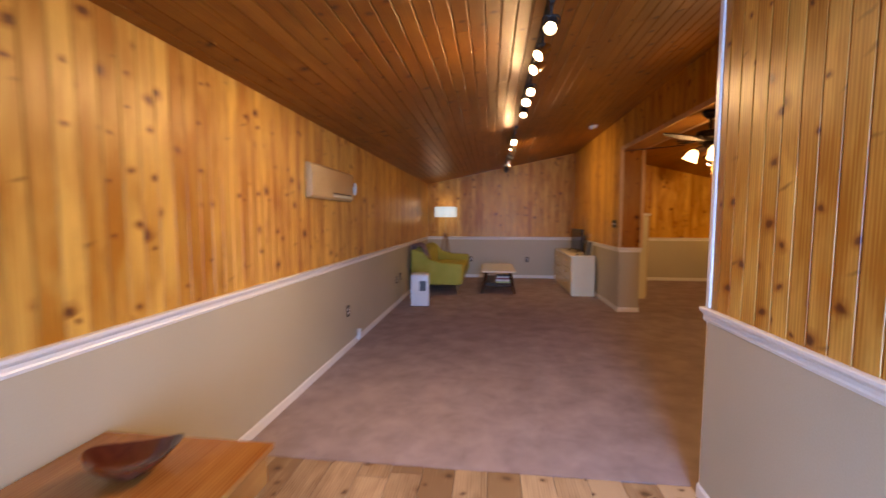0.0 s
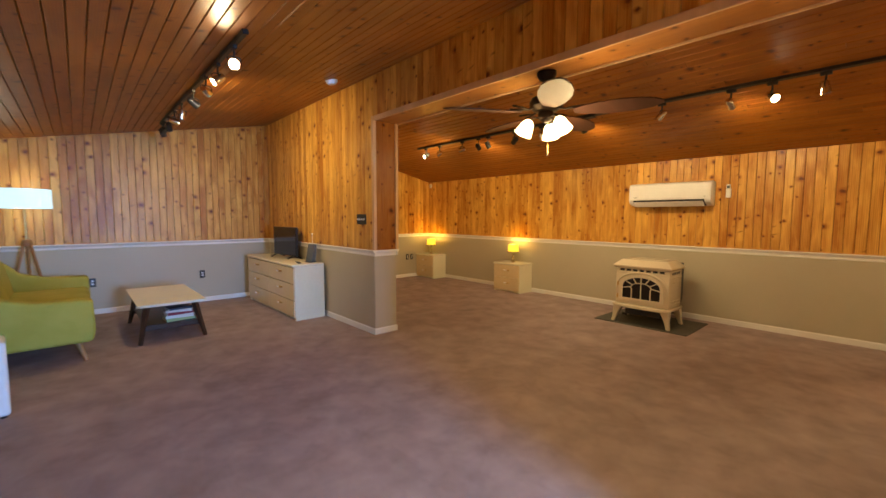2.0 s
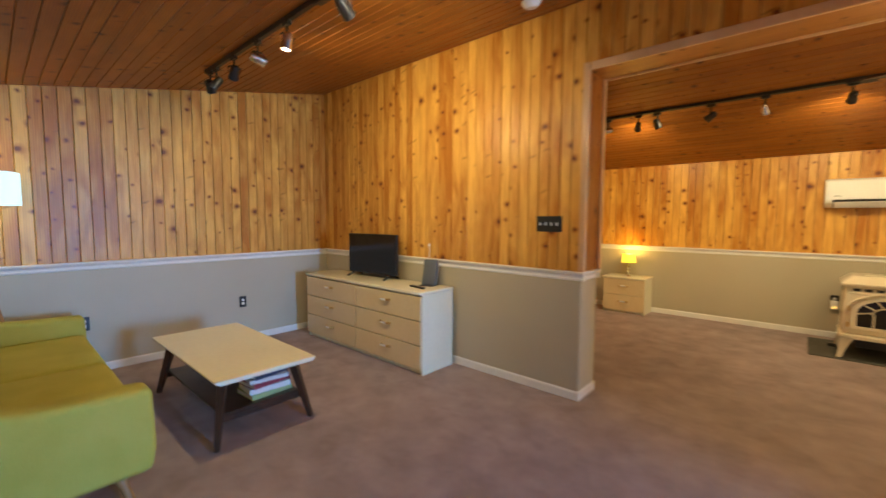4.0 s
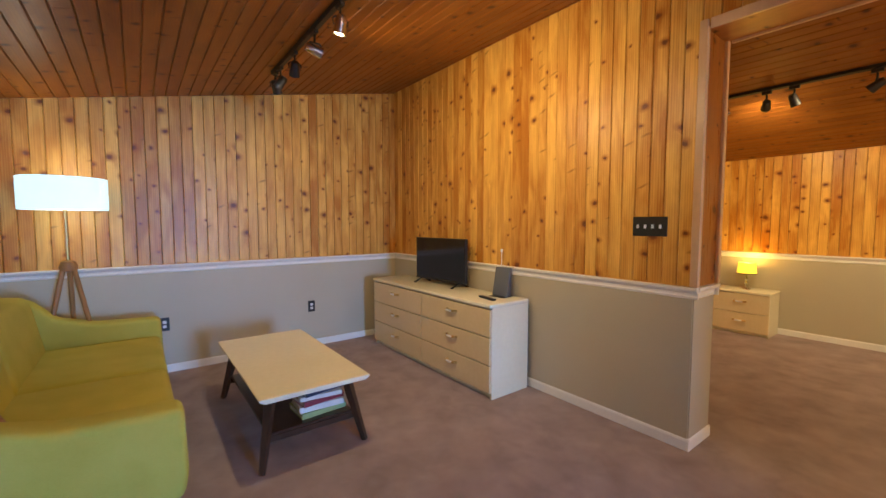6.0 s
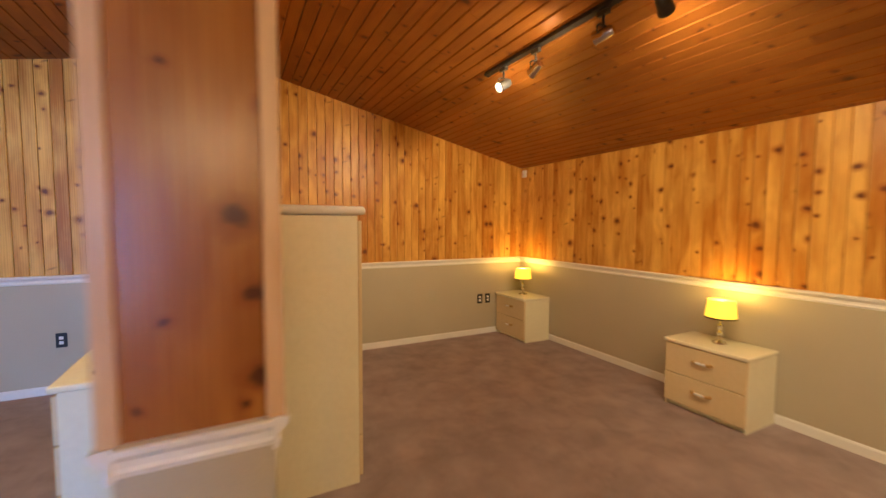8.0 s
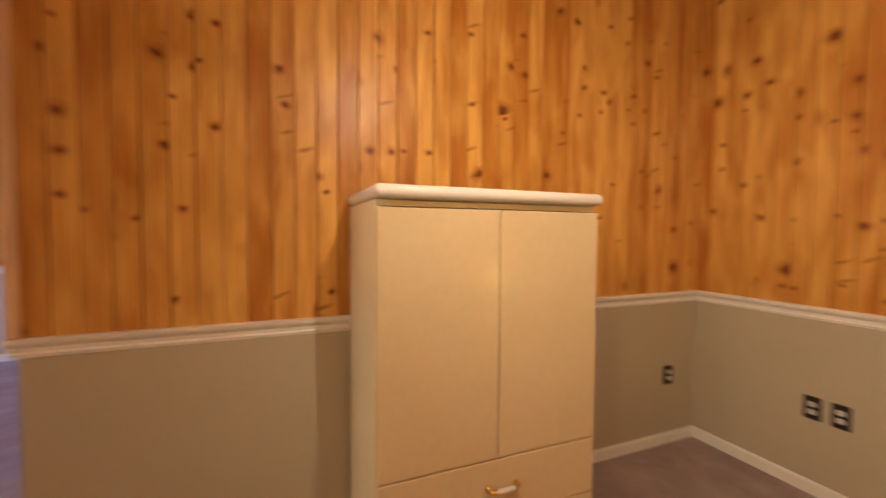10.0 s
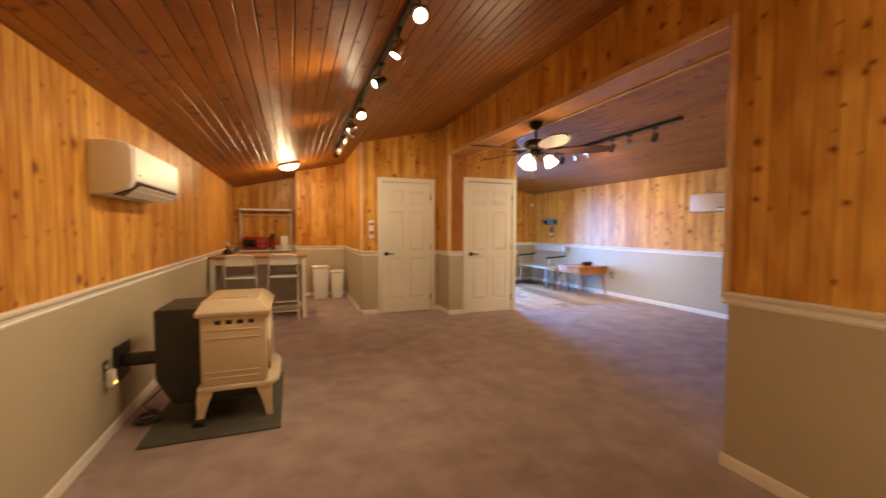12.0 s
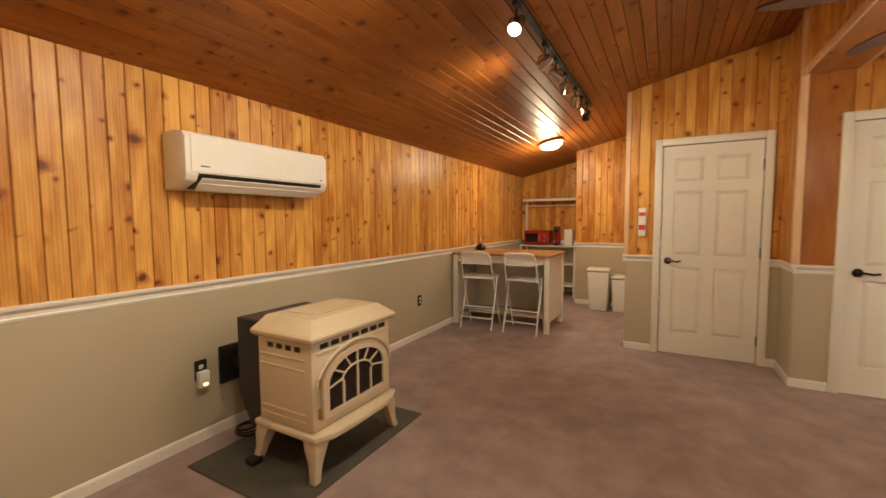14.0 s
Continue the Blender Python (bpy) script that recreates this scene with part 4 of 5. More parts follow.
nightstand(9.26, 5.21)


def stove():
    s = thing("pellet_stove", "cream enamelled pellet stove with arched glass door", "stove", 4.95, 4.64, 0.012)
    # the front faces -x
    body = bevelled(prism([(-0.262, -0.325), (0.15, -0.325), (0.15, 0.325), (-0.262, 0.325)], 0.24, 0.72, "z"), 0.018, 2)
    part("body", body, ENAMEL, s)
    bm = bmesh.new()
    rings = []
    for hx0, hx1, hy, z in ((-0.272, 0.16, 0.334, 0.705), (-0.288, 0.17, 0.348, 0.718), (-0.292, 0.172, 0.352, 0.738), (-0.28, 0.168, 0.342, 0.748), (-0.225, 0.14, 0.285, 0.798), (-0.215, 0.136, 0.276, 0.808), (-0.205, 0.13, 0.266, 0.811)):
        rings.append([bm.verts.new(p) for p in ((hx0, -hy, z), (hx1, -hy, z), (hx1, hy, z), (hx0, hy, z))])
    for a, b in zip(rings, rings[1:]):
        for i in range(4):
            bm.faces.new((a[i], a[(i + 1) % 4], b[(i + 1) % 4], b[i]))
    bm.faces.new(rings[0])
    bm.faces.new(rings[-1])
    part("lid", bevelled(bm, 0.003, 2), ENAMEL, s, "stepped cream lid")
    part("lid_panel", box(-0.14, 0.08, -0.18, 0.18, 0.8115, 0.818, 0.003, 1), ENAMEL, s)
    part("base_skirt", bevelled(prism([(-0.345, -0.12), (-0.335, -0.25), (-0.29, -0.345), (0.17, -0.345), (0.17, 0.345), (-0.29, 0.345), (-0.335, 0.25), (-0.345, 0.12)], 0.205, 0.24, "z"), 0.01, 2), ENAMEL, s)
    for sx, sy in ((-1, -1), (-1, 1), (1, -1), (1, 1)):
        x0 = -0.235 if sx < 0 else 0.12
        pts = [(x0, sy * 0.28, 0.21), (x0 + sx * 0.015, sy * 0.3, 0.15), (x0 + sx * 0.025, sy * 0.315, 0.08), (x0 + sx * 0.04, sy * 0.335, 0.0)]
        widths = (0.05, 0.04, 0.026, 0.022)
        lb = bmesh.new()
        rr = []
        for (x, y, z), w in zip(pts, widths):
            rr.append([lb.verts.new(p) for p in ((x - w, y - w, z), (x + w, y - w, z), (x + w, y + w, z), (x - w, y + w, z))])
        for a, b in zip(rr, rr[1:]):
            for i in range(4):
                lb.faces.new((a[i], a[(i + 1) % 4], b[(i + 1) % 4], b[i]))
        lb.faces.new(rr[0])
        lb.faces.new(rr[-1])
        part("leg", bevelled(lb, 0.006, 2), ENAMEL, s)
    part("foot_caster", box(0.12, 0.19, 0.33, 0.4, 0.0, 0.035, 0.008, 2), BLACK, s, "black leveller block")
    # arched glazed door
    xf = -0.264
    k = 1.2
    arch = [(-0.225 * k, 0.3), (0.225 * k, 0.3)] + [(0.225 * k * math.cos(radians(a)), 0.47 + 0.155 * math.sin(radians(a))) for a in range(0, 181, 15)]
    inner = [(-0.19 * k, 0.325), (0.19 * k, 0.325)] + [(0.19 * k * math.cos(radians(a)), 0.47 + 0.125 * math.sin(radians(a))) for a in range(0, 181, 15)]
    ring = bmesh.new()
    o0 = [ring.verts.new((xf - 0.02, y, z)) for y, z in arch]
    i0 = [ring.verts.new((xf - 0.02, y, z)) for y, z in inner]
    o1 = [ring.verts.new((xf, y, z)) for y, z in arch]
    i1 = [ring.verts.new((xf, y, z)) for y, z in inner]
    n = len(arch)
    for i in range(n):
        j = (i + 1) % n
        ring.faces.new((o0[i], o0[j], i0[j], i0[i]))
        ring.faces.new((o0[i], o1[i], o1[j], o0[j]))
        ring.faces.new((i0[i], i0[j], i1[j], i1[i]))
    door = part("door", ring, ENAMEL, s, "arched cream door frame")
    part("glass", prism([(y, z) for y, z in inner], xf - 0.006, xf - 0.001, "x"), FIREGLASS, door, "dark stove glass", smooth=False)
    bars = []
    for y in (-0.095 * k, 0.0, 0.095 * k):
        bars.append(box(xf - 0.016, xf - 0.0065, y - 0.006, y + 0.006, 0.326, 0.455 if y else 0.59))
    pts = [(0.105 * k * math.cos(radians(a)), 0.455 + 0.07 * math.sin(radians(a))) for a in range(0, 181, 12)]
    bars.append(tube([(xf - 0.012, y, z) for y, z in pts], 0.006, 6))
    for a in (35, 65, 115, 145):
        c, q = math.cos(radians(a)), math.sin(radians(a))
        bars.append(rod((xf - 0.012, 0.105 * k * c, 0.455 + 0.07 * q), (xf - 0.012, 0.185 * k * c, 0.465 + 0.122 * q), 0.006))
    bars.append(rod((xf - 0.012, -0.19 * k, 0.45), (xf - 0.012, -0.1 * k, 0.47), 0.006))
    bars.append(rod((xf - 0.012, 0.19 * k, 0.45), (xf - 0.012, 0.1 * k, 0.47), 0.006))
    for bar in bars:
        part("glazing_bar", bar, ENAMEL, door)
    outer_arch = [(xf - 0.008, 0.255 * k * math.cos(radians(a)), 0.46 + 0.195 * math.sin(radians(a))) for a in range(0, 181, 10)]
    part("arch_moulding", tube(outer_arch, 0.01, 8), ENAMEL, s)
    for z in (0.34, 0.5):
        part("hinge", rod((xf - 0.014, 0.288, z - 0.025), (xf - 0.014, 0.288, z + 0.025), 0.011), BRASS, s, "brass hinge barrel")
    for i in range(7):
        y = -0.24 + i * 0.08
        part("vent_slot", box(xf - 0.003, xf + 0.004, y - 0.026, y + 0.026, 0.668, 0.694), BLACK, s, smooth=False)
    for sy in (-1, 1):
        for i in range(4):
            x = -0.165 + i * 0.068
            part("vent_slot", box(x - 0.02, x + 0.02, sy * 0.325 - 0.004, sy * 0.325 + 0.004, 0.655, 0.682), BLACK, s, smooth=False)
        for z in (0.615, 0.56, 0.33, 0.29):
            part("moulding", box(-0.215, 0.12, sy * 0.325 - 0.006, sy * 0.325 + 0.006, z - 0.006, z + 0.006, 0.003, 1), ENAMEL, s)
    part("moulding", box(xf - 0.004, xf + 0.004, -0.29, 0.29, 0.64, 0.652, 0.002, 1), ENAMEL, s)
    part("hopper", bevelled(prism([(0.15, 0.12), (0.32, 0.12), (0.42, 0.3), (0.42, 0.76), (0.15, 0.76)], -0.26, 0.26, "y"), 0.008, 1), BLACKMETAL, s, "black steel rear hopper")
    part("ash_pan", box(-0.2, 0.14, -0.22, 0.22, 0.1, 0.2, 0.01, 1), BLACKMETAL, s)
    part("flue_pipe", rod((0.41, 0.12, 0.42), (0.63, 0.12, 0.42), 0.045, 0.045, 20), BLACKMETAL, s, "grey flue pipe")
    part("flue_plate", box(0.632, 0.648, 0.0, 0.24, 0.3, 0.54, 0.004, 1), BLACKMETAL, s)


solid("hearth_mat", box(4.6, 5.4, 4.08, 5.2, 0.001, 0.012, 0.004, 1), SLATE, "dark slate coloured hearth pad under the stove", "hearth pad")
stove()
cord = thing("power_cord", "black coiled power cord on the carpet", "cord", 5.46, 4.8, 0.008)
part("cable", tube([(0.09 * math.cos(a * 0.5) * (1 - a * 0.012) - 0.02, 0.07 * math.sin(a * 0.5), 0.006 + 0.0012 * a) for a in range(0, 36)] + [(0.03, -0.06, 0.09), (-0.03, -0.1, 0.14), (-0.1, -0.12, 0.2)], 0.006, 6), BLACK, cord)


def air_conditioner():
    a = thing("air_conditioner", "white wall-mounted split air conditioner", "air conditioner", XE - 0.0125, 4.635, 1.5)
    prof = [(0.0, 0.01), (0.0, 0.32), (-0.1, 0.33), (-0.19, 0.315), (-0.215, 0.28), (-0.215, 0.09), (-0.195, 0.055), (-0.1, 0.02)]
    part("casing", bevelled(prism(prof, -0.505, 0.505, "y"), 0.008, 2), PLASTIC, a)
    part("front_panel", box(-0.222, -0.216, -0.48, 0.48, 0.1, 0.3, 0.003, 1), PLASTIC, a)
    bm = prism([(-0.220, 0.092), (-0.200, 0.05), (-0.102, 0.013), (-0.1, 0.02), (-0.195, 0.055), (-0.215, 0.095)], -0.44, 0.44, "y")
    part("outlet_slot", bm, BLACK, a, "dark air outlet", smooth=False)
    for k in range(2):
        x, z = -0.232 + k * 0.03, 0.066 - k * 0.026
        part("louver", bevelled(prism([(x, z), (x + 0.05, z - 0.036), (x + 0.053, z - 0.032), (x + 0.003, z + 0.005)], -0.43, 0.43, "y"), 0.001, 1), PLASTIC, a)
    part("badge", box(-0.2235, -0.2225, 0.38, 0.43, 0.13, 0.137), GREYPLASTIC, a, smooth=False)
    part("indicator", box(-0.2235, -0.2225, -0.45, -0.43, 0.125, 0.132), GREYPLASTIC, a, smooth=False)


air_conditioner()
# pale ghost of glare on the wall boards, built as a shallow box
wu = thing("wall_unit", "pale glare ghost on the pine boards with a light strip", "air conditioner", XW + 0.0125, 3.85, 1.58)
part("casing", bevelled(prism([(0.0, 0.0), (0.04, 0.0), (0.06, 0.02), (0.06, 0.27), (0.04, 0.29), (0.0, 0.29)], -0.5, 0.5, "y"), 0.008, 2), PALEPATCH, wu, "pale glare patch")
part("light_strip", box(0.045, 0.068, -0.05, 0.42, 0.022, 0.05, 0.004, 1), CREAMTOP, wu, "light strip in the glare patch")
part("slot", box(0.0605, 0.064, -0.05, 0.42, 0.054, 0.064), BLACK, wu, smooth=False)
wr = thing("remote_holder", "white remote in a holder on pine boards", "remote", XW + 0.0125, 4.52, 1.72)
part("holder", box(0.0, 0.018, -0.028, 0.028, -0.06, 0.03, 0.004, 1), PLASTIC, wr)
part("remote", box(0.0185, 0.03, -0.023, 0.023, -0.04, 0.07, 0.005, 2), PLASTIC, wr)
rc = thing("remote_holder", "white air conditioner remote in a wall holder", "remote", XE - 0.0125, 3.99, 1.69)
part("holder", box(-0.018, 0.0, -0.028, 0.028, -0.08, 0.03, 0.004, 1), PLASTIC, rc)
part("remote", box(-0.03, -0.0185, -0.023, 0.023, -0.05, 0.085, 0.005, 2), PLASTIC, rc)
part("display", box(-0.0315, -0.0305, -0.016, 0.016, 0.035, 0.07), GREYPLASTIC, rc, smooth=False)

cs = thing("wall_sensor", "small white sensor near the ceiling in the corner", "sensor", XE - 0.0125, 9.77, 2.06)
part("case", box(-0.035, 0.0, -0.03, 0.03, -0.045, 0.045, 0.008, 2), PLASTIC, cs)
part("lens", box(-0.039, -0.0355, -0.018, 0.018, -0.03, 0.0, 0.001, 1), PAPER, cs)

dome = thing("ceiling_light", "lit round flush ceiling light with glass dome", "ceiling light", 4.55, 0.87, roof(4.55))
dome.matrix_world = dome.matrix_world @ Matrix.Rotation(math.atan(0.2275), 4, "Y")
part("ring", lathe([(0.0, -0.001), (0.165, -0.001), (0.17, -0.02), (0.155, -0.035), (0.0, -0.035)], 36), BRASS, dome)
part("glass", lathe([(0.15, -0.036), (0.14, -0.06), (0.1, -0.09), (0.05, -0.105), (0.0, -0.108)], 36), DOMEGLASS, dome, "glowing frosted dome")
lamp("POINT", "dome_light", pose(4.52, 0.87, roof(4.55) - 0.2), DOME_W, (1.0, 0.74, 0.42), 0.1)


def island():
    t = thing("kitchen_island", "white kitchen island table with a wooden top", "table", 4.33, 0.98, 0)
    L, D, H = 1.25, 0.75, 0.93
    part("tabletop", box(-0.02, L + 0.0, -0.02, D + 0.02, H - 0.03, H, 0.004, 1), TOPWOOD, t, "oak wood top")
    for x in (0.0, L - 0.06):
        for y in (0.0, D - 0.06):
            part("leg", box(x, x + 0.06, y, y + 0.06, 0, H - 0.031, 0.003, 1), DOORWHITE, t)
    part("apron", box(0.06, L - 0.06, D - 0.045, D - 0.02, H - 0.12, H - 0.031), DOORWHITE, t, smooth=False)
    part("back_panel", box(0.06, L - 0.06, 0.02, 0.04, 0.1, H - 0.031), DOORWHITE, t, smooth=False)
    for x in (0.015, L - 0.035):
        part("side_panel", box(x, x + 0.02, 0.06, D - 0.06, 0.12, H - 0.031), DOORWHITE, t, smooth=False)
    part("shelf", box(0.06, L - 0.06, 0.06, 0.4, 0.12, 0.14), DOORWHITE, t, smooth=False)


island()


def folding_chair():
    c = thing("folding_chair", "white folding bar chair with metal legs", "chair", 4.64, 1.75, 0, 0, group="folding chairs at the island")
    for x in (-0.2, 0.2):
        part("front_leg", tube([(x, 0.12, 0.0), (x, -0.12, 0.62), (x, -0.1, 0.64)], 0.011), PLASTIC, c)
        part("back_leg", tube([(x * 1.0, -0.26, 0.0), (x * 0.98, 0.02, 0.6), (x * 0.95, 0.1, 0.8), (x * 0.9, 0.13, 0.9)], 0.011), PLASTIC, c)
    part("seat", box(-0.19, 0.19, -0.28, 0.08, 0.615, 0.64, 0.01, 2), PLASTIC, c)
    part("backrest", tube([(-0.18, 0.12, 0.88), (-0.17, 0.14, 0.93), (-0.13, 0.15, 0.95), (0.13, 0.15, 0.95), (0.17, 0.14, 0.93), (0.18, 0.12, 0.88)], 0.011), PLASTIC, c)
    part("back_panel", box(-0.175, 0.175, 0.115, 0.127, 0.8, 0.94, 0.004, 1), PLASTIC, c)
    for y, z in ((-0.19, 0.15), (0.07, 0.13), (0.02, 0.26)):
        part("crossbar", rod((-0.2, y, z), (0.2, y, z), 0.009), PLASTIC, c)
    return c


chair = folding_chair()
copy_thing(chair, pose(5.2, 1.76, 0, 0, 0, 4))


def shelf_unit():
    s = thing("shelf_unit", "white metal kitchen shelf unit in the corner", "shelf", 4.52, -1.15, 0)
    for x in (0.0, 0.95):
        for y in (0.02, 0.38):
            part("post", box(x, x + 0.03, y, y + 0.03, 0, 1.7 if y < 0.1 else 0.9), PLASTIC, s, smooth=False)
    for z in (0.18, 0.55, 0.87):
        part("shelf", box(0.0, 0.98, 0.02, 0.41, z, z + 0.02, 0.003, 1), PLASTIC, s)
    part("top_shelf", box(0.0, 0.98, 0.02, 0.22, 1.68, 1.72, 0.003, 1), PLASTIC, s)
    part("rail", rod((0.0, 0.04, 1.6), (0.98, 0.04, 1.6), 0.009), PLASTIC, s)


shelf_unit()
mw = thing("microwave", "red retro microwave oven on the shelf", "microwave", 5.2, -0.93, 0.89)
part("case", box(-0.23, 0.23, -0.16, 0.16, 0.01, 0.26, 0.02, 3), RED, mw)
part("door_window", box(-0.02, 0.2, 0.161, 0.166, 0.06, 0.21, 0.004, 1), SCREEN, mw)
part("handle", rod((-0.06, 0.185, 0.06), (-0.06, 0.185, 0.21), 0.008), CHROME, mw)
for z in (0.08, 0.17):
    part("dial", lathe([(0.0, 0), (0.025, 0), (0.022, 0.018), (0.0, 0.02)], 16, Matrix.Translation((-0.15, 0.161, z)) @ Matrix.Rotation(radians(-90), 4, "X")), CHROME, mw)
cm = thing("coffee_maker", "small dark red coffee maker on the shelf", "coffee maker", 4.88, -0.95, 0.89)
part("base", box(-0.05, 0.05, -0.09, 0.09, 0, 0.03, 0.006, 2), BLACK, cm)
part("tower", box(-0.045, 0.045, -0.09, -0.02, 0.031, 0.33, 0.01, 2), RED, cm)
part("head", box(-0.045, 0.045, -0.019, 0.09, 0.24, 0.33, 0.01, 2), BLACK, cm)
pb = thing("paper_box", "white countertop box standing on the shelf", "box", 4.66, -0.9, 0.89)
part("body", box(-0.07, 0.07, -0.07, 0.07, 0, 0.28, 0.012, 2), PLASTIC, pb)
ol = thing("bottle", "small dark bottle with clear top on the island", "bottle", 5.42, 1.2, 0.93)
part("base", lathe([(0.0, 0), (0.06, 0), (0.075, 0.02), (0.06, 0.055), (0.03, 0.075), (0.025, 0.085), (0.0, 0.085)], 20), BRONZE, ol)
part("chimney", lathe([(0.02, 0.086), (0.035, 0.12), (0.025, 0.16), (0.018, 0.2), (0.016, 0.2), (0.0, 0.199)], 20), GLASS, ol)


def bin_(x, y, w, h, label):
    b = thing("trash_bin", label, "trash bin", x, y, 0, group="trash bins")
    bm = bmesh.new()
    r = []
    for k, z in ((0.82, 0.0), (1.0, h)):
        r.append([bm.verts.new((k * w / 2 * sx, k * 0.13 * sy, z)) for sx, sy in ((-1, -1), (1, -1), (1, 1), (-1, 1))])
    for i in range(4):
        bm.faces.new((r[0][i], r[0][(i + 1) % 4], r[1][(i + 1) % 4], r[1][i]))
    bm.faces.new(r[0])
    bm.faces.new(r[1])
    part("body", bevelled(bm, 0.015, 3), PLASTIC, b)
    part("lid", box(-w / 2 - 0.012, w / 2 + 0.012, -0.142, 0.142, h + 0.001, h + 0.045, 0.018, 3), PLASTIC, b)


bin_(4.02, 0.03, 0.3, 0.58, "tall white plastic trash bin with lid")
bin_(3.72, 0.0, 0.24, 0.48, "small white plastic trash bin with lid")
fx = thing("fire_blanket", "white wall box with red labels beside the door", "safety box", 3.38, YD + 0.0125, 1.17)
part("case", box(-0.035, 0.035, 0.0, 0.035, 0.0, 0.28, 0.006, 2), PLASTIC, fx)
for z0, z1 in ((0.2, 0.235), (0.06, 0.11)):
    part("label", box(-0.03, 0.03, 0.0352, 0.0362, z0, z1), REDLABEL, fx, "red printed label", smooth=False)
for y in (0.93, 1.0):
    hd = thing("pull_handle", "dark vertical pull handle on the pine boards", "handle", 3.533, y, 1.6, group="cupboard pulls")
    part("grip", tube([(0.0, 0, -0.09), (0.02, 0, -0.085), (0.022, 0, 0), (0.02, 0, 0.085), (0.0, 0, 0.09)], 0.005), BRONZE, hd)


# ---- entry ----
def side_table():
    t = thing("side_table", "honey wood side table with tapered legs", "table", -1.08, 1.2, 0)
    part("tabletop", box(-0.35, 0.35, -0.35, 0.35, 0.55, 0.575, 0.005, 2), TABLEWOOD, t)
    part("apron", boxes((-0.33, 0.33, -0.33, -0.312, 0.43, 0.549), (-0.33, 0.33, 0.312, 0.33, 0.43, 0.549), (-0.33, -0.312, -0.312, 0.312, 0.43, 0.549), (0.312, 0.33, -0.312, 0.312, 0.43, 0.549)), TABLEWOOD, t, smooth=False)
    for sx in (-1, 1):
        for sy in (-1, 1):
            part("leg", rod((sx * 0.33, sy * 0.33, 0.0), (sx * 0.28, sy * 0.28, 0.43), 0.013, 0.024, 12), LEGWOOD, t)


side_table()
bw = bmesh.new()
rings = []
for r, z in ((0.05, 0.0), (0.07, 0.004), (0.13, 0.03), (0.17, 0.06), (0.175, 0.066), (0.165, 0.062), (0.12, 0.036), (0.06, 0.014), (0.01, 0.012)):
    rings.append([bw.verts.new((r * 0.8 * math.cos(a), r * 0.6 * math.sin(a), z + (0.02 * math.cos(2 * a) if r > 0.12 else 0))) for a in (2 * math.pi * i / 36 for i in range(36))])
for a, b in zip(rings, rings[1:]):
    for i in range(36):
        bw.faces.new((a[i], a[(i + 1) % 36], b[(i + 1) % 36], b[i]))
bw.faces.new(rings[0])
bw.faces.new(rings[-1])
solid("bowl", bw, BOWLGLASS, "dark amber glass bowl on the side table", "bowl", pose(-1.1, 1.34, 0.575, 0, 0, 25))


def bench():
    b = thing("spindle_bench", "spindle-back bench toned with pale blue daylight glare, dark arms", "bench", -1.1, -0.3, 0)
    part("seat", box(-0.2, 0.25, -0.6, 0.6, 0.42, 0.45, 0.01, 2), BENCHGLARE, b)
    part("crest_rail", bevelled(prism([(-0.6, 0.8), (0.6, 0.8), (0.58, 0.92), (0.3, 0.95), (-0.3, 0.95), (-0.58, 0.92)], -0.27, -0.245, "x"), 0.006, 1), BENCHGLARE, b)
    for i in range(11):
        y = -0.54 + i * 0.108
        part("spindle", rod((-0.17, y, 0.45), (-0.257, y, 0.82), 0.011, 0.008), BENCHGLARE, b)
    for y in (-0.6, 0.6):
        part("arm", tube([(-0.24, y, 0.7), (0.0, y, 0.68), (0.2, y, 0.67), (0.26, y, 0.66)], 0.02), BLACK, b, "black painted armrest")
        part("arm_post", rod((0.18, y * 0.97, 0.45), (0.2, y, 0.66), 0.013), BENCHGLARE, b)
    for x in (-0.15, 0.2):
        for y in (-0.52, 0.52):
            part("leg", rod((x * 1.2, y * 1.08, 0.0), (x, y, 0.42), 0.013, 0.02), BENCHGLARE, b)
    for y in (-0.53, 0.53):
        part("stretcher", rod((-0.17, y, 0.2), (0.22, y, 0.2), 0.01), BENCHGLARE, b)


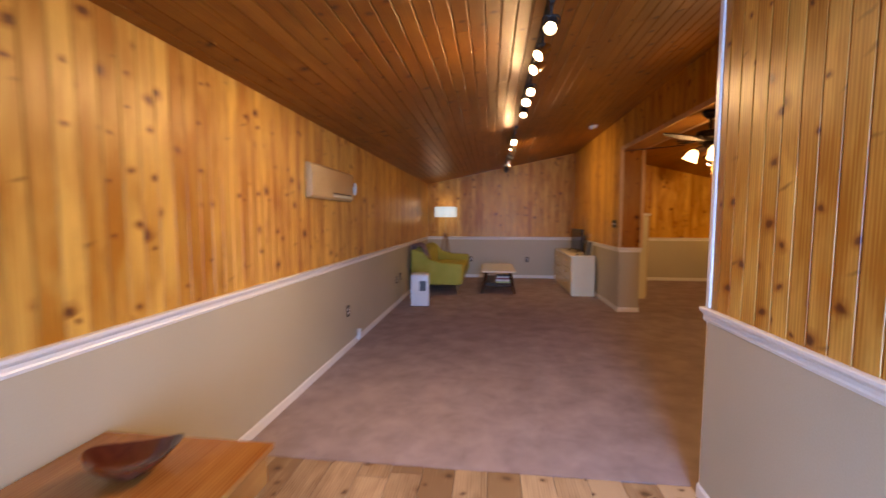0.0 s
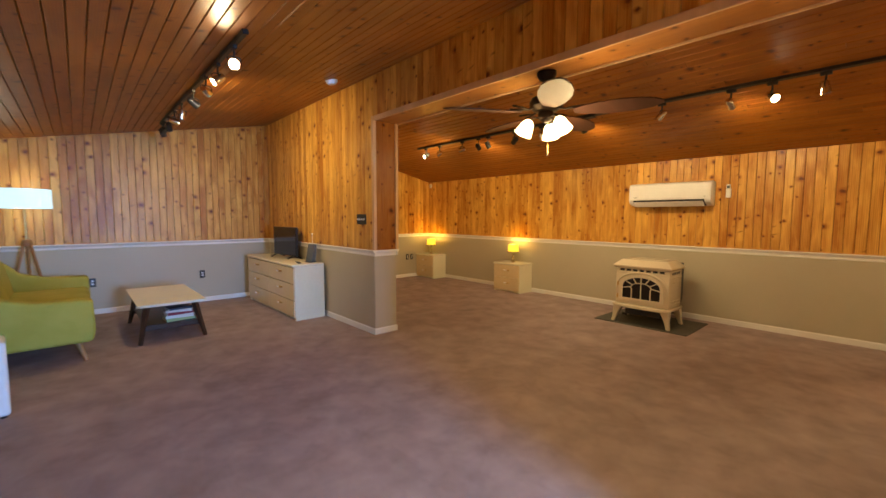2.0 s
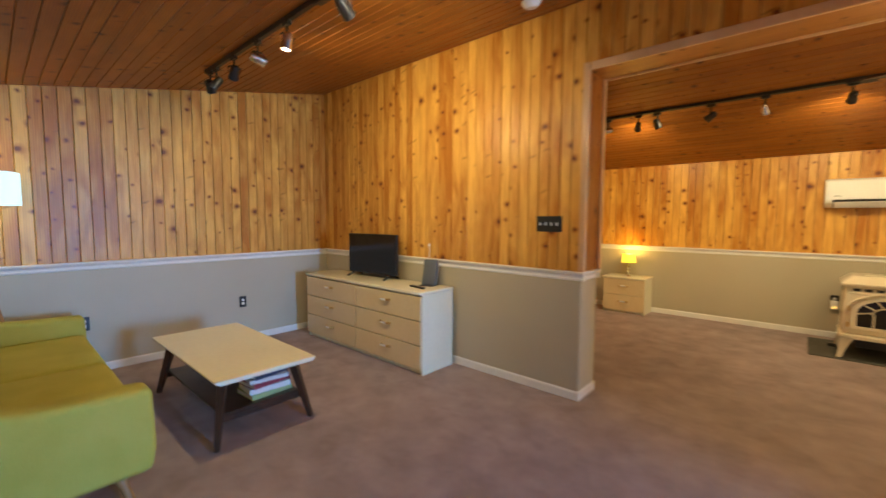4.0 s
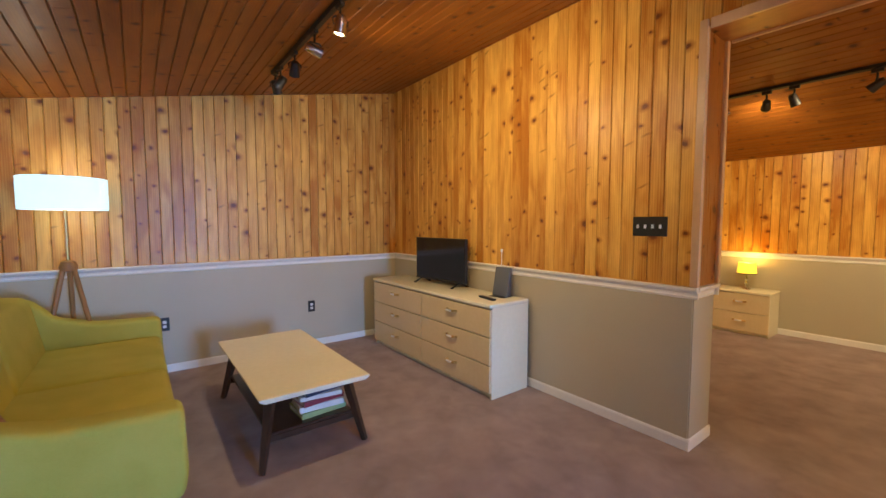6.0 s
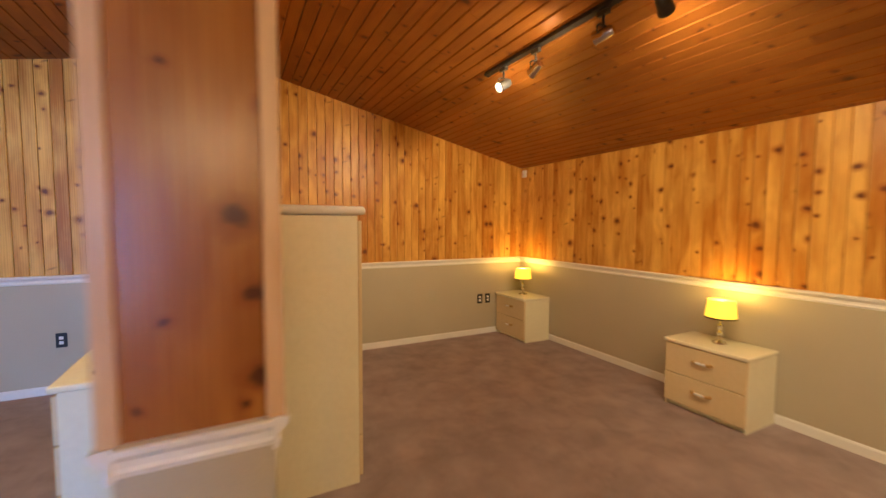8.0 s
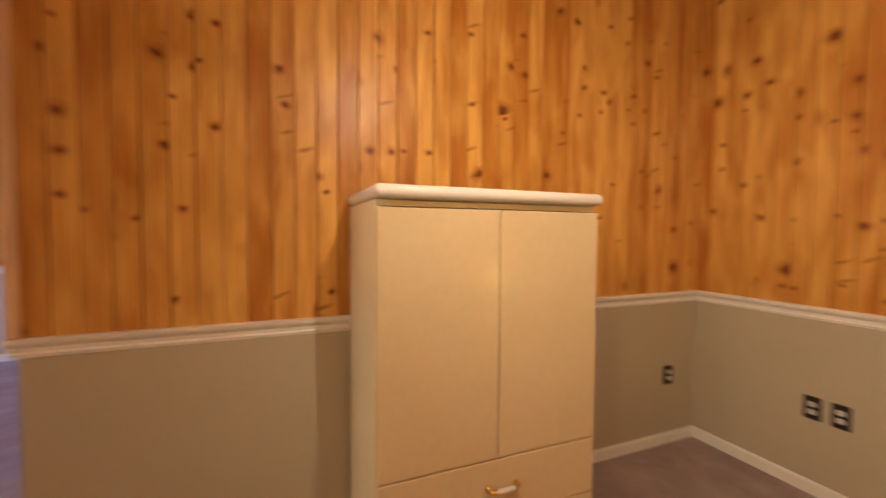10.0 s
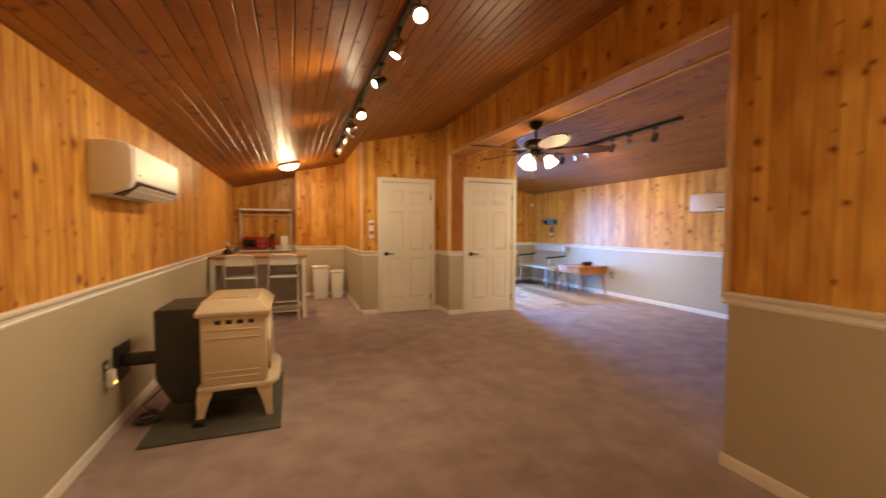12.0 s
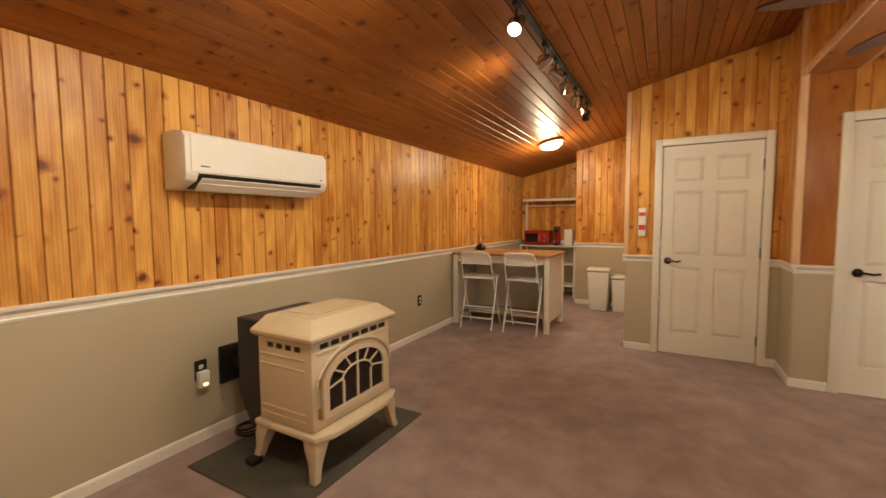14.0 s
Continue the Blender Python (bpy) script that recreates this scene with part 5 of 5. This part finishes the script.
bench()
st = thing("stool", "low wooden stool with pale seat", "stool", -0.95, 0.57, 0)
part("seat", box(-0.2, 0.2, -0.17, 0.17, 0.42, 0.45, 0.008, 2), LEGWOOD, st)
for sx in (-1, 1):
    for sy in (-1, 1):
        part("leg", rod((sx * 0.19, sy * 0.16, 0), (sx * 0.15, sy * 0.12, 0.42), 0.014, 0.018), WALNUT, st)
    part("stretcher", rod((sx * 0.175, -0.14, 0.17), (sx * 0.175, 0.14, 0.17), 0.009), WALNUT, st)
ws = thing("wall_shelf", "blue painted wall shelf with brackets", "shelf", XW + 0.0125, -0.35, 1.5)
part("board", box(0.0, 0.16, -0.26, 0.26, 0.03, 0.055, 0.003, 1), SHELFBLUE, ws)
part("back_rail", box(0.0, 0.018, -0.22, 0.22, -0.08, 0.029, 0.003, 1), SHELFBLUE, ws)
for y in (-0.2, 0.2):
    part("bracket", prism([(0.019, -0.08), (0.03, -0.08), (0.14, 0.029), (0.019, 0.029)], y - 0.01, y + 0.01, "y"), BLACKMETAL, ws)
wd = thing("wall_plaque", "dark wall plaque hung under the shelf", "plaque", XW + 0.0125, -0.33, 1.22)
part("board", box(0.0, 0.015, -0.06, 0.06, -0.1, 0.16, 0.006, 1), WALNUT, wd)
part("inset", box(0.0152, 0.02, -0.035, 0.035, -0.07, 0.02), PAPER, wd, smooth=False)
sw = thing("light_switch", "white switch plate on the pine wall", "light switch", -0.75, YS + 0.0125, 1.35, 180)
part("cover_plate", box(-0.036, 0.036, -0.007, 0.0, -0.06, 0.06, 0.003, 1), PLASTIC, sw)
part("toggle", box(-0.006, 0.006, -0.018, -0.0075, -0.012, 0.012), PLASTIC, sw, smooth=False)
sn = thing("door_sensor", "small white sensor box near the ceiling", "sensor", XW + 0.05, YS + 0.0125, 1.95)
part("case", box(-0.03, 0.03, 0.0, 0.04, -0.04, 0.04, 0.008, 2), PLASTIC, sn)
solid("door_mat", box(-0.7, 0.0, -1.05, -0.45, 0.001, 0.014, 0.005, 1), BLUERUG, "dark blue door mat on the plank floor", "mat")
solid("boot_mat", box(-1.15, -0.78, -0.95, -0.35, 0.001, 0.012, 0.005, 1), DARKRUG, "black mat under the bench", "mat")

# the many small pieces of walls and floor
lay_planks()
lay_boards()
